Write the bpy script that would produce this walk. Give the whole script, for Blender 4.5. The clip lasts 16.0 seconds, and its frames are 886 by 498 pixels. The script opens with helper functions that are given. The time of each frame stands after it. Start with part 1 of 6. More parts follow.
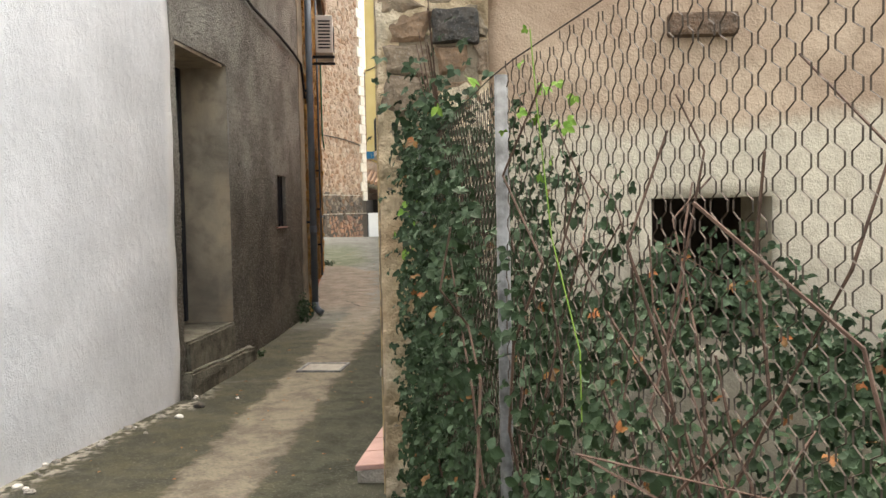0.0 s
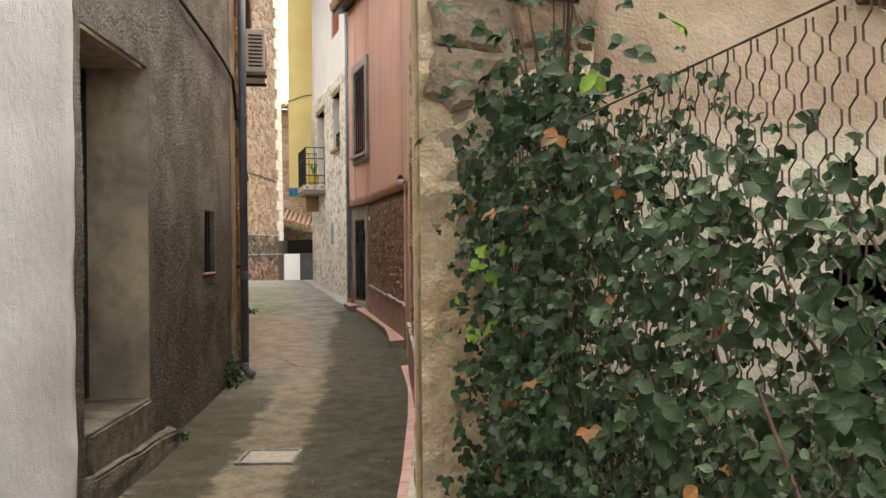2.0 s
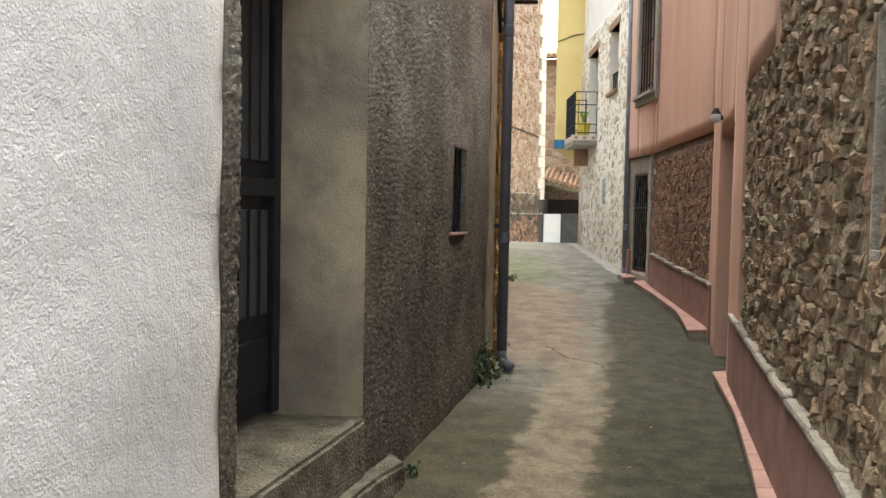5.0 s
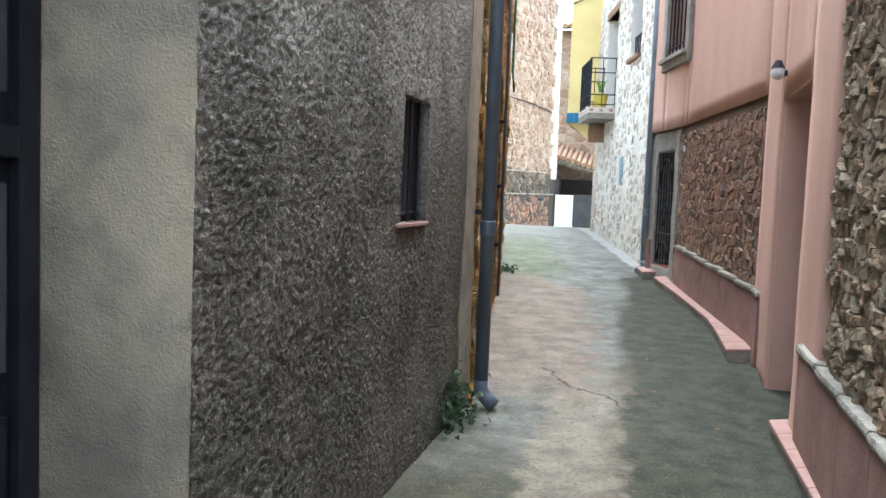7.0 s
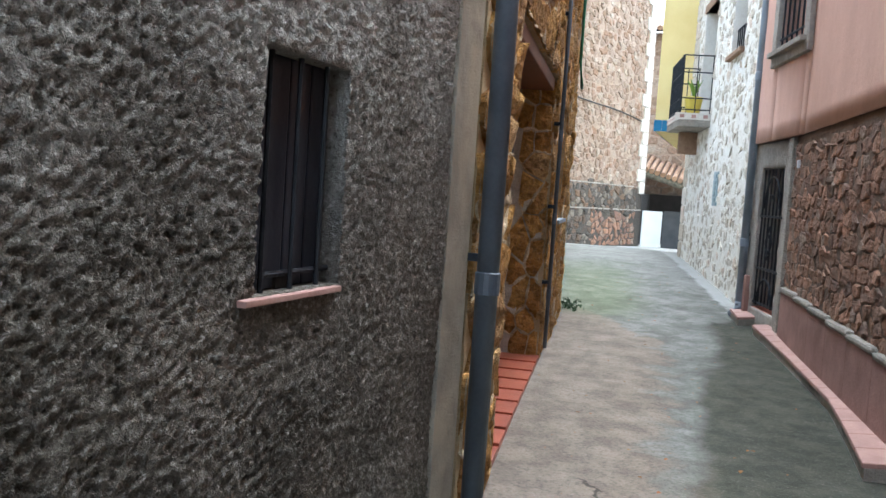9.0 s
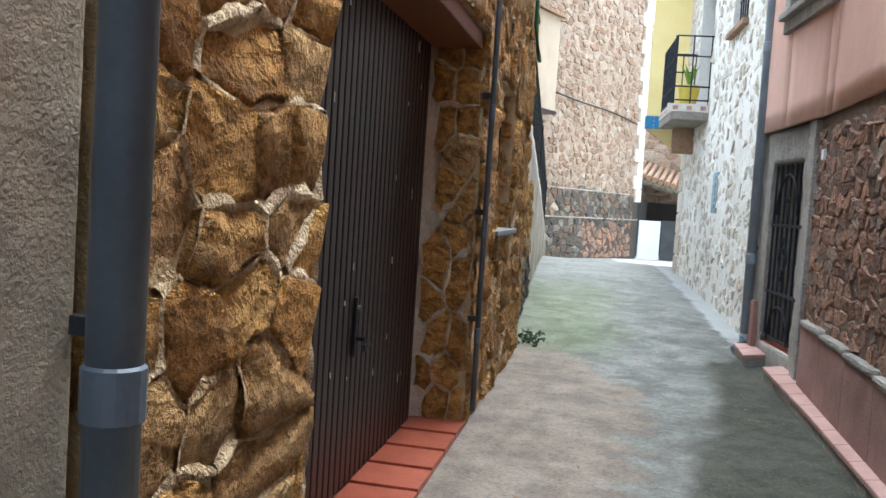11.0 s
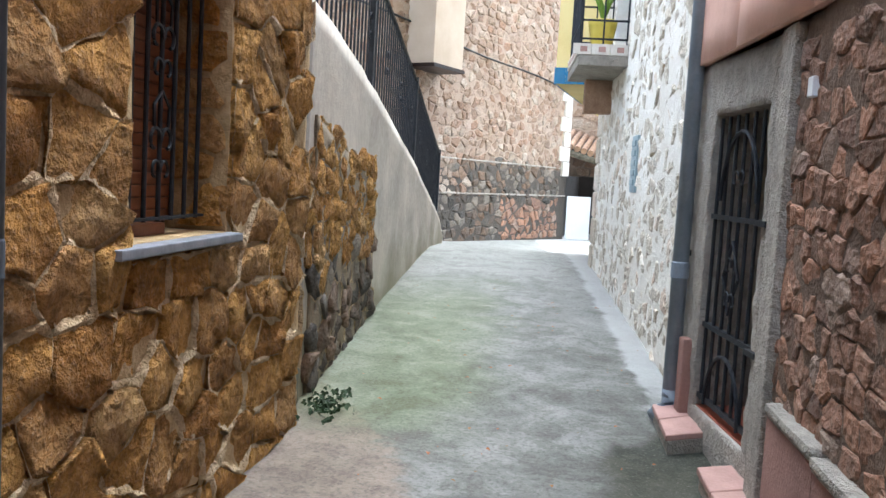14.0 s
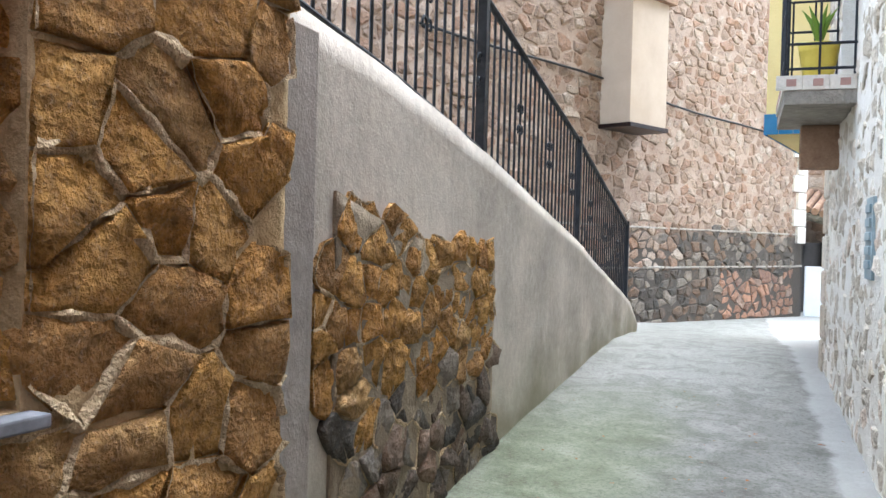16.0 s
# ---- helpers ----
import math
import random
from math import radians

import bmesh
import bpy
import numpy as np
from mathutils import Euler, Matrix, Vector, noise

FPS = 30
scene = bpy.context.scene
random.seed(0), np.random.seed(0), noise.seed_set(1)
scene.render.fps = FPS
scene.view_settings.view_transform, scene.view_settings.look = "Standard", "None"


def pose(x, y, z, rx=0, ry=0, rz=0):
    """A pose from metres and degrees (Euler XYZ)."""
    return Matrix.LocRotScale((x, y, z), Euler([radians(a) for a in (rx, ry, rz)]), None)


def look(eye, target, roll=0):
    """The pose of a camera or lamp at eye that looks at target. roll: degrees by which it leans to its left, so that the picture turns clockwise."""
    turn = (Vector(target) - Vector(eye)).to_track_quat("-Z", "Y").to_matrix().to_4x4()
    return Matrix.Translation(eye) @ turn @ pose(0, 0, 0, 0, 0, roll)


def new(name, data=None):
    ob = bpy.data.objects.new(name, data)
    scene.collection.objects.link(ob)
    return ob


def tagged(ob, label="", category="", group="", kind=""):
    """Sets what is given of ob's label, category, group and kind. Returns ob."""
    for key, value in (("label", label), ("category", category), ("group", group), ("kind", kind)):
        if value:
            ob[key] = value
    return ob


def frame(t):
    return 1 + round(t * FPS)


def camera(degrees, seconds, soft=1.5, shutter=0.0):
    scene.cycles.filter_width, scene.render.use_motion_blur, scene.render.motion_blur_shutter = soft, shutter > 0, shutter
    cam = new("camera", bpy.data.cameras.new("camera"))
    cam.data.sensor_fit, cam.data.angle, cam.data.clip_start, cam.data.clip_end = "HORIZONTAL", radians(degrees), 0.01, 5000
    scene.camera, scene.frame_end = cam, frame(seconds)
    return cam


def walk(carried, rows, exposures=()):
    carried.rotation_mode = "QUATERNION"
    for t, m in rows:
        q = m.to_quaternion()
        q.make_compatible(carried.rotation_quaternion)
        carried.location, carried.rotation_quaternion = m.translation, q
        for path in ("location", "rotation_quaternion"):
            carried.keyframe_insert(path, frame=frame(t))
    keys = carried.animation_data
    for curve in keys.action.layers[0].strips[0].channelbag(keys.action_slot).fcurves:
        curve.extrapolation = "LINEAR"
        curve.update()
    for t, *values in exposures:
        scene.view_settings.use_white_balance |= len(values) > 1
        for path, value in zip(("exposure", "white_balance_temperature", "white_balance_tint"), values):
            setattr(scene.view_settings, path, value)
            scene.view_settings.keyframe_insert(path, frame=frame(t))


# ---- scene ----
cam = camera(55.0, 16.0)
PATH = [
    (0, (-0.49, 3.566, 2.172), (-0.562, 5.562, 2.076), -1.1),
    (0.5, (-0.65, 3.93, 2.194), (-0.756, 5.926, 2.116), -0.6),
    (1, (-0.876, 4.284, 2.192), (-0.881, 6.282, 2.089), 0.7),
    (1.5, (-0.972, 4.717, 2.207), (-1.039, 6.715, 2.164), -1.4),
    (2, (-1.074, 5.138, 2.205), (-0.928, 7.133, 2.202), -0.6),
    (2.5, (-1.112, 5.511, 2.186), (-1.046, 7.509, 2.163), -1.1),
    (3, (-1.133, 5.907, 2.19), (-1.286, 7.901, 2.165), -0.8),
    (3.5, (-1.225, 6.311, 2.179), (-1.418, 8.301, 2.188), 0.9),
    (4, (-1.245, 6.708, 2.189), (-1.667, 8.663, 2.231), -0.7),
    (4.5, (-1.363, 7.091, 2.161), (-1.807, 9.04, 2.11), 0.6),
    (7, (-1.576, 9.343, 2.174), (-2.049, 11.281, 2.026), 2.3),
    (7.5, (-1.543, 9.838, 2.205), (-2.167, 11.733, 2.063), 2.8),
    (8, (-1.585, 10.282, 2.218), (-2.236, 12.172, 2.158), 3.9),
    (8.5, (-1.614, 10.784, 2.207), (-2.224, 12.687, 2.121), 4.7),
    (9, (-1.623, 11.321, 2.274), (-2.295, 13.2, 2.134), 3.9),
    (11.5, (-1.681, 13.881, 2.247), (-2.363, 15.758, 2.135), 3.7),
    (12, (-1.703, 14.378, 2.25), (-2.4, 16.243, 2.059), 4.3),
    (12.5, (-1.695, 14.845, 2.306), (-2.507, 16.667, 2.157), 2.1),
    (13, (-1.713, 15.356, 2.294), (-2.4, 17.218, 2.048), 4.0),
    (13.5, (-1.66, 15.908, 2.338), (-2.37, 17.77, 2.174), 2.5),
    (14, (-1.62, 16.429, 2.334), (-2.176, 18.342, 2.167), 3.3),
    (14.5, (-1.584, 16.914, 2.359), (-2.279, 18.784, 2.216), 2.2),
    (15, (-1.586, 17.352, 2.404), (-2.424, 19.168, 2.39), 1.2),
    (15.3, (-1.633, 17.657, 2.446), (-2.439, 19.487, 2.406), 2.0),
    (15.5, (-1.62, 17.817, 2.435), (-2.438, 19.642, 2.437), 2.9),
    (15.6, (-1.607, 17.934, 2.435), (-2.462, 19.742, 2.459), 2.2),
    (16, (-1.623, 18.257, 2.475), (-2.678, 19.955, 2.447), 1.6),
]
walk(cam, [(t, look(eye, target, roll)) for t, eye, target, roll in PATH], [(0.0, 2.38, 7100, 7), (1.5, 2.28, 7200, 8), (2.0, 2.25, 7500, 9), (2.5, 2.5, 6150, 14), (3.0, 2.5, 6900, 8), (3.5, 2.5, 7200, 8), (4.5, 2.5, 7200, 7), (7.0, 3.15, 5600, 1), (9.0, 2.93, 5500, 2), (11.5, 3.0, 5500, 1), (12.0, 2.85, 5500, 1), (12.5, 3.14, 5550, 4), (13.4, 3.2, 5600, 4), (14.5, 2.95, 5600, 5), (15.4, 3.2, 5600, 5), (16.0, 2.95, 5650, 6)])

# ---- world and light ----
world = bpy.data.worlds.new("overcast_sky")
scene.world = world
world.use_nodes = True
wn, wl = world.node_tree.nodes, world.node_tree.links
sky = wn.new("ShaderNodeTexSky")
sky.sky_type = "NISHITA"
sky.sun_disc = False
sky.sun_elevation, sky.sun_rotation = radians(70), radians(10)
sky.air_density, sky.dust_density, sky.ozone_density = 1.0, 4.0, 1.0
grey = wn.new("ShaderNodeHueSaturation")
grey.inputs["Saturation"].default_value = 0.4
wl.new(sky.outputs[0], grey.inputs["Color"])
wl.new(grey.outputs[0], wn["Background"].inputs["Color"])
wn["Background"].inputs["Strength"].default_value = 0.15

sun_data = bpy.data.lights.new("sun", "SUN")
sun_data.energy, sun_data.angle, sun_data.color = 0.55, radians(60), (1.0, 0.97, 0.93)
sun = new("sun", sun_data)
toward = Vector((math.cos(radians(70)) * math.sin(radians(10)), math.cos(radians(70)) * math.cos(radians(10)), math.sin(radians(70))))
sun.matrix_world = look((0, 0, 20), Vector((0, 0, 20)) - toward)


# ---- material helpers ----
class Nodes:
    """Short writing of a node material."""

    def __init__(self, name):
        self.mat = bpy.data.materials.new(name)
        self.mat.use_nodes = True
        self.n, self.l = self.mat.node_tree.nodes, self.mat.node_tree.links
        self.bsdf = self.n["Principled BSDF"]
        self.co = self.n.new("ShaderNodeTexCoord").outputs["Object"]

    def put(self, socket, value):
        if isinstance(value, bpy.types.NodeSocket):
            self.l.new(value, socket)
        elif isinstance(value, (tuple, list)) and len(value) == 3 and socket.type == "RGBA":
            socket.default_value = (*value, 1)
        else:
            socket.default_value = value

    def noise(self, scale, detail=4, rough=0.55, stretch=(1, 1, 1), distort=0.0):
        node = self.n.new("ShaderNodeTexNoise")
        m = self.n.new("ShaderNodeMapping")
        m.inputs["Scale"].default_value = stretch
        self.l.new(self.co, m.inputs["Vector"])
        self.l.new(m.outputs[0], node.inputs["Vector"])
        node.inputs["Scale"].default_value, node.inputs["Detail"].default_value = scale, detail
        node.inputs["Roughness"].default_value, node.inputs["Distortion"].default_value = rough, distort
        return node.outputs["Fac"]

    def cells(self, scale, feature="F1", stretch=(1, 1, 1), out="Distance"):
        node = self.n.new("ShaderNodeTexVoronoi")
        node.feature = feature
        m = self.n.new("ShaderNodeMapping")
        m.inputs["Scale"].default_value = stretch
        self.l.new(self.co, m.inputs["Vector"])
        self.l.new(m.outputs[0], node.inputs["Vector"])
        node.inputs["Scale"].default_value = scale
        return node.outputs[out]

    def math(self, op, a, b=0.0, c=0.0):
        node = self.n.new("ShaderNodeMath")
        node.operation = op
        for s, v in zip(node.inputs, (a, b, c)):
            self.put(s, v)
        return node.outputs[0]

    def step(self, x, lo, hi):
        node = self.n.new("ShaderNodeMapRange")
        node.interpolation_type = "SMOOTHSTEP"
        for s, v in zip(node.inputs, (x, lo, hi, 0.0, 1.0)):
            self.put(s, v)
        return node.outputs[0]

    def mix(self, fac, a, b, blend="MIX"):
        node = self.n.new("ShaderNodeMix")
        node.data_type, node.blend_type = "RGBA", blend
        self.put(node.inputs[0], fac)
        self.put(node.inputs[6], a)
        self.put(node.inputs[7], b)
        return node.outputs[2]

    def ramp(self, fac, *stops):
        node = self.n.new("ShaderNodeValToRGB")
        e = node.color_ramp.elements
        while len(e) < len(stops):
            e.new(0.5)
        for el, (at, col) in zip(e, stops):
            el.position, el.color = at, (*col, 1)
        self.l.new(fac, node.inputs[0])
        return node.outputs[0]

    def axis(self):
        node = self.n.new("ShaderNodeSeparateXYZ")
        self.l.new(self.co, node.inputs[0])
        return node.outputs

    def rand(self):
        ob = self.n.new("ShaderNodeObjectInfo").outputs["Random"]
        isl = self.n.new("ShaderNodeNewGeometry").outputs["Random Per Island"]
        return self.math("FRACT", self.math("ADD", ob, isl))

    def finish(self, colour, rough=0.9, bump=None, depth=0.01, metal=0.0, strength=1.0, spec=0.3):
        self.put(self.bsdf.inputs["Base Color"], colour)
        self.put(self.bsdf.inputs["Roughness"], rough)
        self.put(self.bsdf.inputs["Metallic"], metal)
        self.put(self.bsdf.inputs["Specular IOR Level"], spec)
        if bump is not None:
            node = self.n.new("ShaderNodeBump")
            node.inputs["Strength"].default_value, node.inputs["Distance"].default_value = strength, depth
            self.l.new(bump, node.inputs["Height"])
            self.l.new(node.outputs[0], self.bsdf.inputs["Normal"])
        return self.mat


def plain(name, dark, light, scale=6.0, rough=0.85, fine=60.0, depth=0.004, metal=0.0, spec=0.3, stretch=(1, 1, 1)):
    """A surface of two near tones, with stains at one scale and grain at another."""
    m = Nodes(name)
    big, small = m.noise(scale, 5, stretch=stretch), m.noise(fine, 3)
    col = m.ramp(m.math("ADD", m.math("MULTIPLY", big, 0.75), m.math("MULTIPLY", small, 0.25)), (0.34, dark), (0.64, light))
    return m.finish(col, rough, m.math("ADD", m.math("MULTIPLY", big, 0.4), small), depth, metal, spec=spec)


def stone_material(name, tones, grain=(28, 90), depth=0.012, dirt=(0.09, 0.07, 0.05), dirt_amount=0.5):
    """Stones whose tone changes from piece to piece, with mottling inside each."""
    m = Nodes(name)
    r = m.rand()
    n1, n2, n3 = m.noise(7, 4), m.noise(grain[0], 5, 0.65), m.noise(grain[1], 3)
    pick = m.math("ADD", m.math("MULTIPLY", r, 0.75), m.math("MULTIPLY", n1, 0.25))
    col = m.ramp(pick, *[(i / (len(tones) - 1) * 0.9 + 0.05, c) for i, c in enumerate(tones)])
    col = m.mix(m.math("MULTIPLY", m.step(n2, 0.42, 0.72), dirt_amount), col, dirt)
    col = m.mix(m.math("MULTIPLY", m.step(n3, 0.5, 0.8), 0.35), col, m.mix(0.5, col, (0.75, 0.7, 0.6)))
    n4 = m.noise(11, 6, 0.7, distort=0.15)
    col = m.mix(m.math("MULTIPLY", m.step(n4, 0.54, 0.38), 0.3), col, dirt)
    chip = m.cells(grain[0] * 0.9, "F1", (1, 1, 1.4))
    return m.finish(col, 0.92, m.math("ADD", m.math("ADD", m.math("ADD", n2, m.math("MULTIPLY", chip, 0.7)), m.math("MULTIPLY", n4, 1.6)), m.math("MULTIPLY", n3, 0.35)), depth)


# ---- materials ----
def make_white_render():
    m = Nodes("white_render")
    n1, n2, n3 = m.noise(2.2, 6), m.noise(18, 5, 0.6, stretch=(1, 1, 0.7)), m.noise(110, 2)
    z = m.axis()[2]
    low = m.step(m.math("ADD", z, m.math("MULTIPLY", n1, 0.5)), 1.35, 0.75)
    col = m.ramp(n1, (0.35, (0.66, 0.67, 0.69)), (0.65, (0.77, 0.78, 0.805)))
    col = m.mix(m.math("MULTIPLY", low, 0.2), col, (0.52, 0.46, 0.4))
    return m.finish(col, 0.9, m.math("ADD", m.math("MULTIPLY", n2, 1.0), m.math("MULTIPLY", n3, 0.4)), 0.012)


def make_roughcast():
    m = Nodes("grey_roughcast")
    n1, n2, n3 = m.noise(1.3, 5), m.noise(56, 5, 0.72), m.noise(200, 3)
    x, y, z = m.axis()
    grime = m.step(m.math("ADD", z, m.math("MULTIPLY", n1, 0.9)), 3.35, 2.45)
    col = m.ramp(m.noise(2.5, 6), (0.4, (0.27, 0.255, 0.225)), (0.6, (0.42, 0.4, 0.36)))
    col = m.mix(m.math("MULTIPLY", grime, 0.85), col, m.ramp(m.noise(1.7, 5), (0.42, (0.08, 0.067, 0.05)), (0.6, (0.16, 0.135, 0.105))))
    moss = m.math("MULTIPLY", m.step(m.math("ADD", z, m.math("MULTIPLY", n1, 0.8)), 1.75, 1.2), m.step(y, 12.8, 14.0))
    col = m.mix(m.math("MULTIPLY", moss, 0.7), col, (0.035, 0.055, 0.022))
    col = m.mix(m.math("MULTIPLY", m.step(n2, 0.52, 0.62), 0.7), col, m.mix(0.5, col, (0.6, 0.58, 0.53)))
    col = m.mix(m.math("MULTIPLY", m.step(n2, 0.47, 0.34), 0.65), col, (0.03, 0.027, 0.022))
    return m.finish(col, 0.95, m.math("ADD", n2, m.math("MULTIPLY", n3, 0.6)), 0.018)


def make_smooth_plaster():
    m = Nodes("stained_smooth_plaster")
    n1, n2, n3 = m.noise(1.6, 6, distort=0.6), m.noise(9, 5), m.noise(120, 2)
    col = m.ramp(n1, (0.36, (0.2, 0.175, 0.14)), (0.5, (0.36, 0.315, 0.245)), (0.64, (0.5, 0.425, 0.31)))
    col = m.mix(m.math("MULTIPLY", m.step(n2, 0.48, 0.72), 0.5), col, (0.22, 0.19, 0.16))
    blot = m.step(m.math("ADD", m.axis()[2], m.math("MULTIPLY", m.noise(2.6, 7, 0.65), 1.1)), 2.45, 2.15)
    col = m.mix(m.math("MULTIPLY", blot, 0.3), col, (0.13, 0.115, 0.1))
    pale = m.step(m.noise(1.1, 6, stretch=(1, 1, 0.5)), 0.53, 0.62)
    col = m.mix(m.math("MULTIPLY", pale, 0.4), col, (0.55, 0.43, 0.29))
    return m.finish(col, 0.9, m.math("ADD", n2, m.math("MULTIPLY", n3, 0.4)), 0.012)


def make_pillar_plaster():
    m = Nodes("ochre_rough_plaster")
    n1, n2, n3 = m.noise(2.0, 6), m.noise(18, 5, 0.65), m.noise(80, 3)
    col = m.ramp(n1, (0.38, (0.47, 0.335, 0.2)), (0.5, (0.64, 0.5, 0.325)), (0.62, (0.78, 0.665, 0.49)))
    col = m.mix(m.math("MULTIPLY", m.step(n2, 0.5, 0.75), 0.4), col, (0.3, 0.23, 0.14))
    low = m.step(m.math("ADD", m.axis()[2], m.math("MULTIPLY", n1, 0.7)), 1.6, 0.95)
    col = m.mix(m.math("MULTIPLY", low, 0.15), col, (0.2, 0.16, 0.1))
    return m.finish(col, 0.94, m.math("ADD", n2, m.math("MULTIPLY", n3, 0.4)), 0.05)


def make_ruin_plaster():
    m = Nodes("patched_ruin_plaster")
    n1, n2, n3 = m.noise(1.5, 5, distort=0.4), m.noise(14, 5, 0.6), m.noise(90, 3)
    z = m.axis()[2]
    col = m.ramp(n1, (0.4, (0.36, 0.25, 0.17)), (0.6, (0.54, 0.41, 0.29)))
    pale = m.math("MULTIPLY", m.step(m.math("ADD", z, m.math("MULTIPLY", n1, 0.6)), 2.95, 2.75), 0.9)
    col = m.mix(pale, col, (0.62, 0.55, 0.42))
    col = m.mix(m.math("MULTIPLY", m.step(n2, 0.52, 0.8), 0.4), col, (0.28, 0.2, 0.13))
    return m.finish(col, 0.94, m.math("ADD", n2, m.math("MULTIPLY", n3, 0.4)), 0.015)


def make_pink_plaster():
    m = Nodes("salmon_plaster")
    n1, n2, n3 = m.noise(1.2, 6, stretch=(1, 1, 0.35)), m.noise(12, 4), m.noise(130, 2)
    col = m.ramp(n1, (0.36, (0.56, 0.34, 0.262)), (0.64, (0.7, 0.45, 0.355)))
    col = m.mix(m.math("MULTIPLY", m.step(n2, 0.5, 0.8), 0.3), col, (0.52, 0.32, 0.265))
    return m.finish(col, 0.88, m.math("ADD", n2, m.math("MULTIPLY", n3, 0.4)), 0.004)


def make_street():
    m = Nodes("worn_mossy_concrete")
    x, y, z = m.axis()
    n1, n2, n3, n4 = m.noise(0.9, 6, distort=0.4), m.noise(2.6, 8, 0.66, distort=0.5), m.noise(45, 5, 0.65), m.noise(190, 3)
    lo, mid = m.math("SUBTRACT", n1, 0.5), m.math("SUBTRACT", n2, 0.5)
    # base: grey concrete, paler towards the top of the rise
    col = m.ramp(n2, (0.36, (0.095, 0.095, 0.083)), (0.5, (0.155, 0.155, 0.141)), (0.64, (0.235, 0.233, 0.216)))
    brushed = m.noise(2.4, 6, 0.62, stretch=(1.0, 1.7, 1), distort=0.9)
    col = m.mix(m.math("MULTIPLY", m.step(brushed, 0.51, 0.66), 0.25), col, (0.3, 0.295, 0.275))
    col = m.mix(m.math("MULTIPLY", m.step(brushed, 0.48, 0.36), 0.25), col, (0.075, 0.074, 0.058))
    pale = m.step(m.math("ADD", y, m.math("MULTIPLY", lo, 5)), 20.5, 27)
    col = m.mix(m.math("MULTIPLY", pale, 0.75), col, (0.266, 0.265, 0.248))
    blot = m.step(m.noise(3.4, 7, 0.7, distort=1.0), 0.5, 0.56)
    col = m.mix(m.math("MULTIPLY", blot, 0.5), col, m.mix(0.6, col, (0.072, 0.0684, 0.054)))
    # brown-green moss on the low part
    mossy = m.math("MULTIPLY", m.step(m.math("ADD", y, m.math("MULTIPLY", lo, 5)), 15.5, 12.0), m.step(m.math("ADD", n2, m.math("MULTIPLY", lo, 0.5)), 0.2, 0.42))
    col = m.mix(m.math("MULTIPLY", mossy, 0.85), col, m.ramp(m.noise(5, 6, 0.65), (0.4, (0.02, 0.018, 0.007)), (0.6, (0.05, 0.044, 0.018))))
    # darker damp right half
    edge = m.math("ADD", m.math("ADD", x, m.math("MULTIPLY", m.math("SUBTRACT", y, 10), 0.03)), m.math("MULTIPLY", lo, 0.5))
    damp = m.math("MULTIPLY", m.step(edge, -1.66, -1.5), m.step(m.math("ADD", m.math("ADD", y, m.math("MULTIPLY", lo, 1.5)), m.math("MULTIPLY", x, -0.5)), 21.95, 21.6))
    col = m.mix(m.math("MULTIPLY", damp, 0.84), col, m.ramp(m.noise(6, 6, 0.65), (0.4, (0.02, 0.022, 0.013)), (0.6, (0.055, 0.055, 0.037))))
    # pale worn strip down the middle
    centre = m.math("ABSOLUTE", m.math("ADD", m.math("ADD", x, 1.9), m.math("MULTIPLY", mid, 0.35)))
    strip = m.math("MULTIPLY", m.step(m.math("ADD", centre, m.math("MULTIPLY", m.noise(9, 5), 0.2)), 0.38, 0.29), m.step(y, 16.5, 14.2))
    col = m.mix(m.math("MULTIPLY", strip, 0.6), col, m.ramp(m.noise(5, 6, 0.65), (0.4, (0.17, 0.14, 0.105)), (0.58, (0.27, 0.225, 0.175))))
    # rosy patch by the garage
    px = m.math("ADD", x, m.math("ADD", m.math("MULTIPLY", m.math("SUBTRACT", y, 15), 0.1), m.math("MULTIPLY", mid, 1.2)))
    rosy = m.math("MULTIPLY", m.math("MULTIPLY", m.step(px, -1.75, -2.0), m.step(m.math("ADD", y, m.math("MULTIPLY", mid, 1.2)), 14.4, 15.2)), m.step(m.math("ADD", m.math("ADD", y, m.math("MULTIPLY", m.math("ADD", x, 3.3), 1.35)), m.math("MULTIPLY", mid, 1.2)), 20.72, 20.5))
    col = m.mix(m.math("MULTIPLY", rosy, 0.8), col, m.ramp(m.noise(4, 6, 0.65), (0.4, (0.15, 0.115, 0.09)), (0.6, (0.25, 0.2, 0.16))))
    # green algae past the garage
    gx = m.math("ADD", m.math("ADD", x, m.math("MULTIPLY", m.math("SUBTRACT", y, 20), 0.2)), m.math("MULTIPLY", lo, 1.2))
    alg = m.math("MULTIPLY", m.math("MULTIPLY", m.step(gx, -2.2, -2.9), m.step(m.math("ADD", y, mid), 20.0, 20.6)), m.step(m.math("ADD", y, m.math("MULTIPLY", lo, 3)), 25.5, 22.5))
    col = m.mix(m.math("MULTIPLY", alg, 0.7), col, m.ramp(n2, (0.4, (0.1, 0.12, 0.06)), (0.6, (0.185, 0.205, 0.135))))
    # pale crumbled foot of the white wall
    foot = m.math("ADD", m.math("ADD", x, m.math("MULTIPLY", m.math("SUBTRACT", 10.2, y), 0.14)), m.math("MULTIPLY", mid, 0.4))
    crumb = m.math("MULTIPLY", m.math("MULTIPLY", m.math("MULTIPLY", m.step(foot, -2.5, -2.7), m.step(foot, -3.3, -3.1)), m.step(y, 10.6, 10.2)), m.step(m.noise(14, 4), 0.45, 0.6))
    col = m.mix(m.math("MULTIPLY", crumb, 0.75), col, (0.432, 0.389, 0.331))
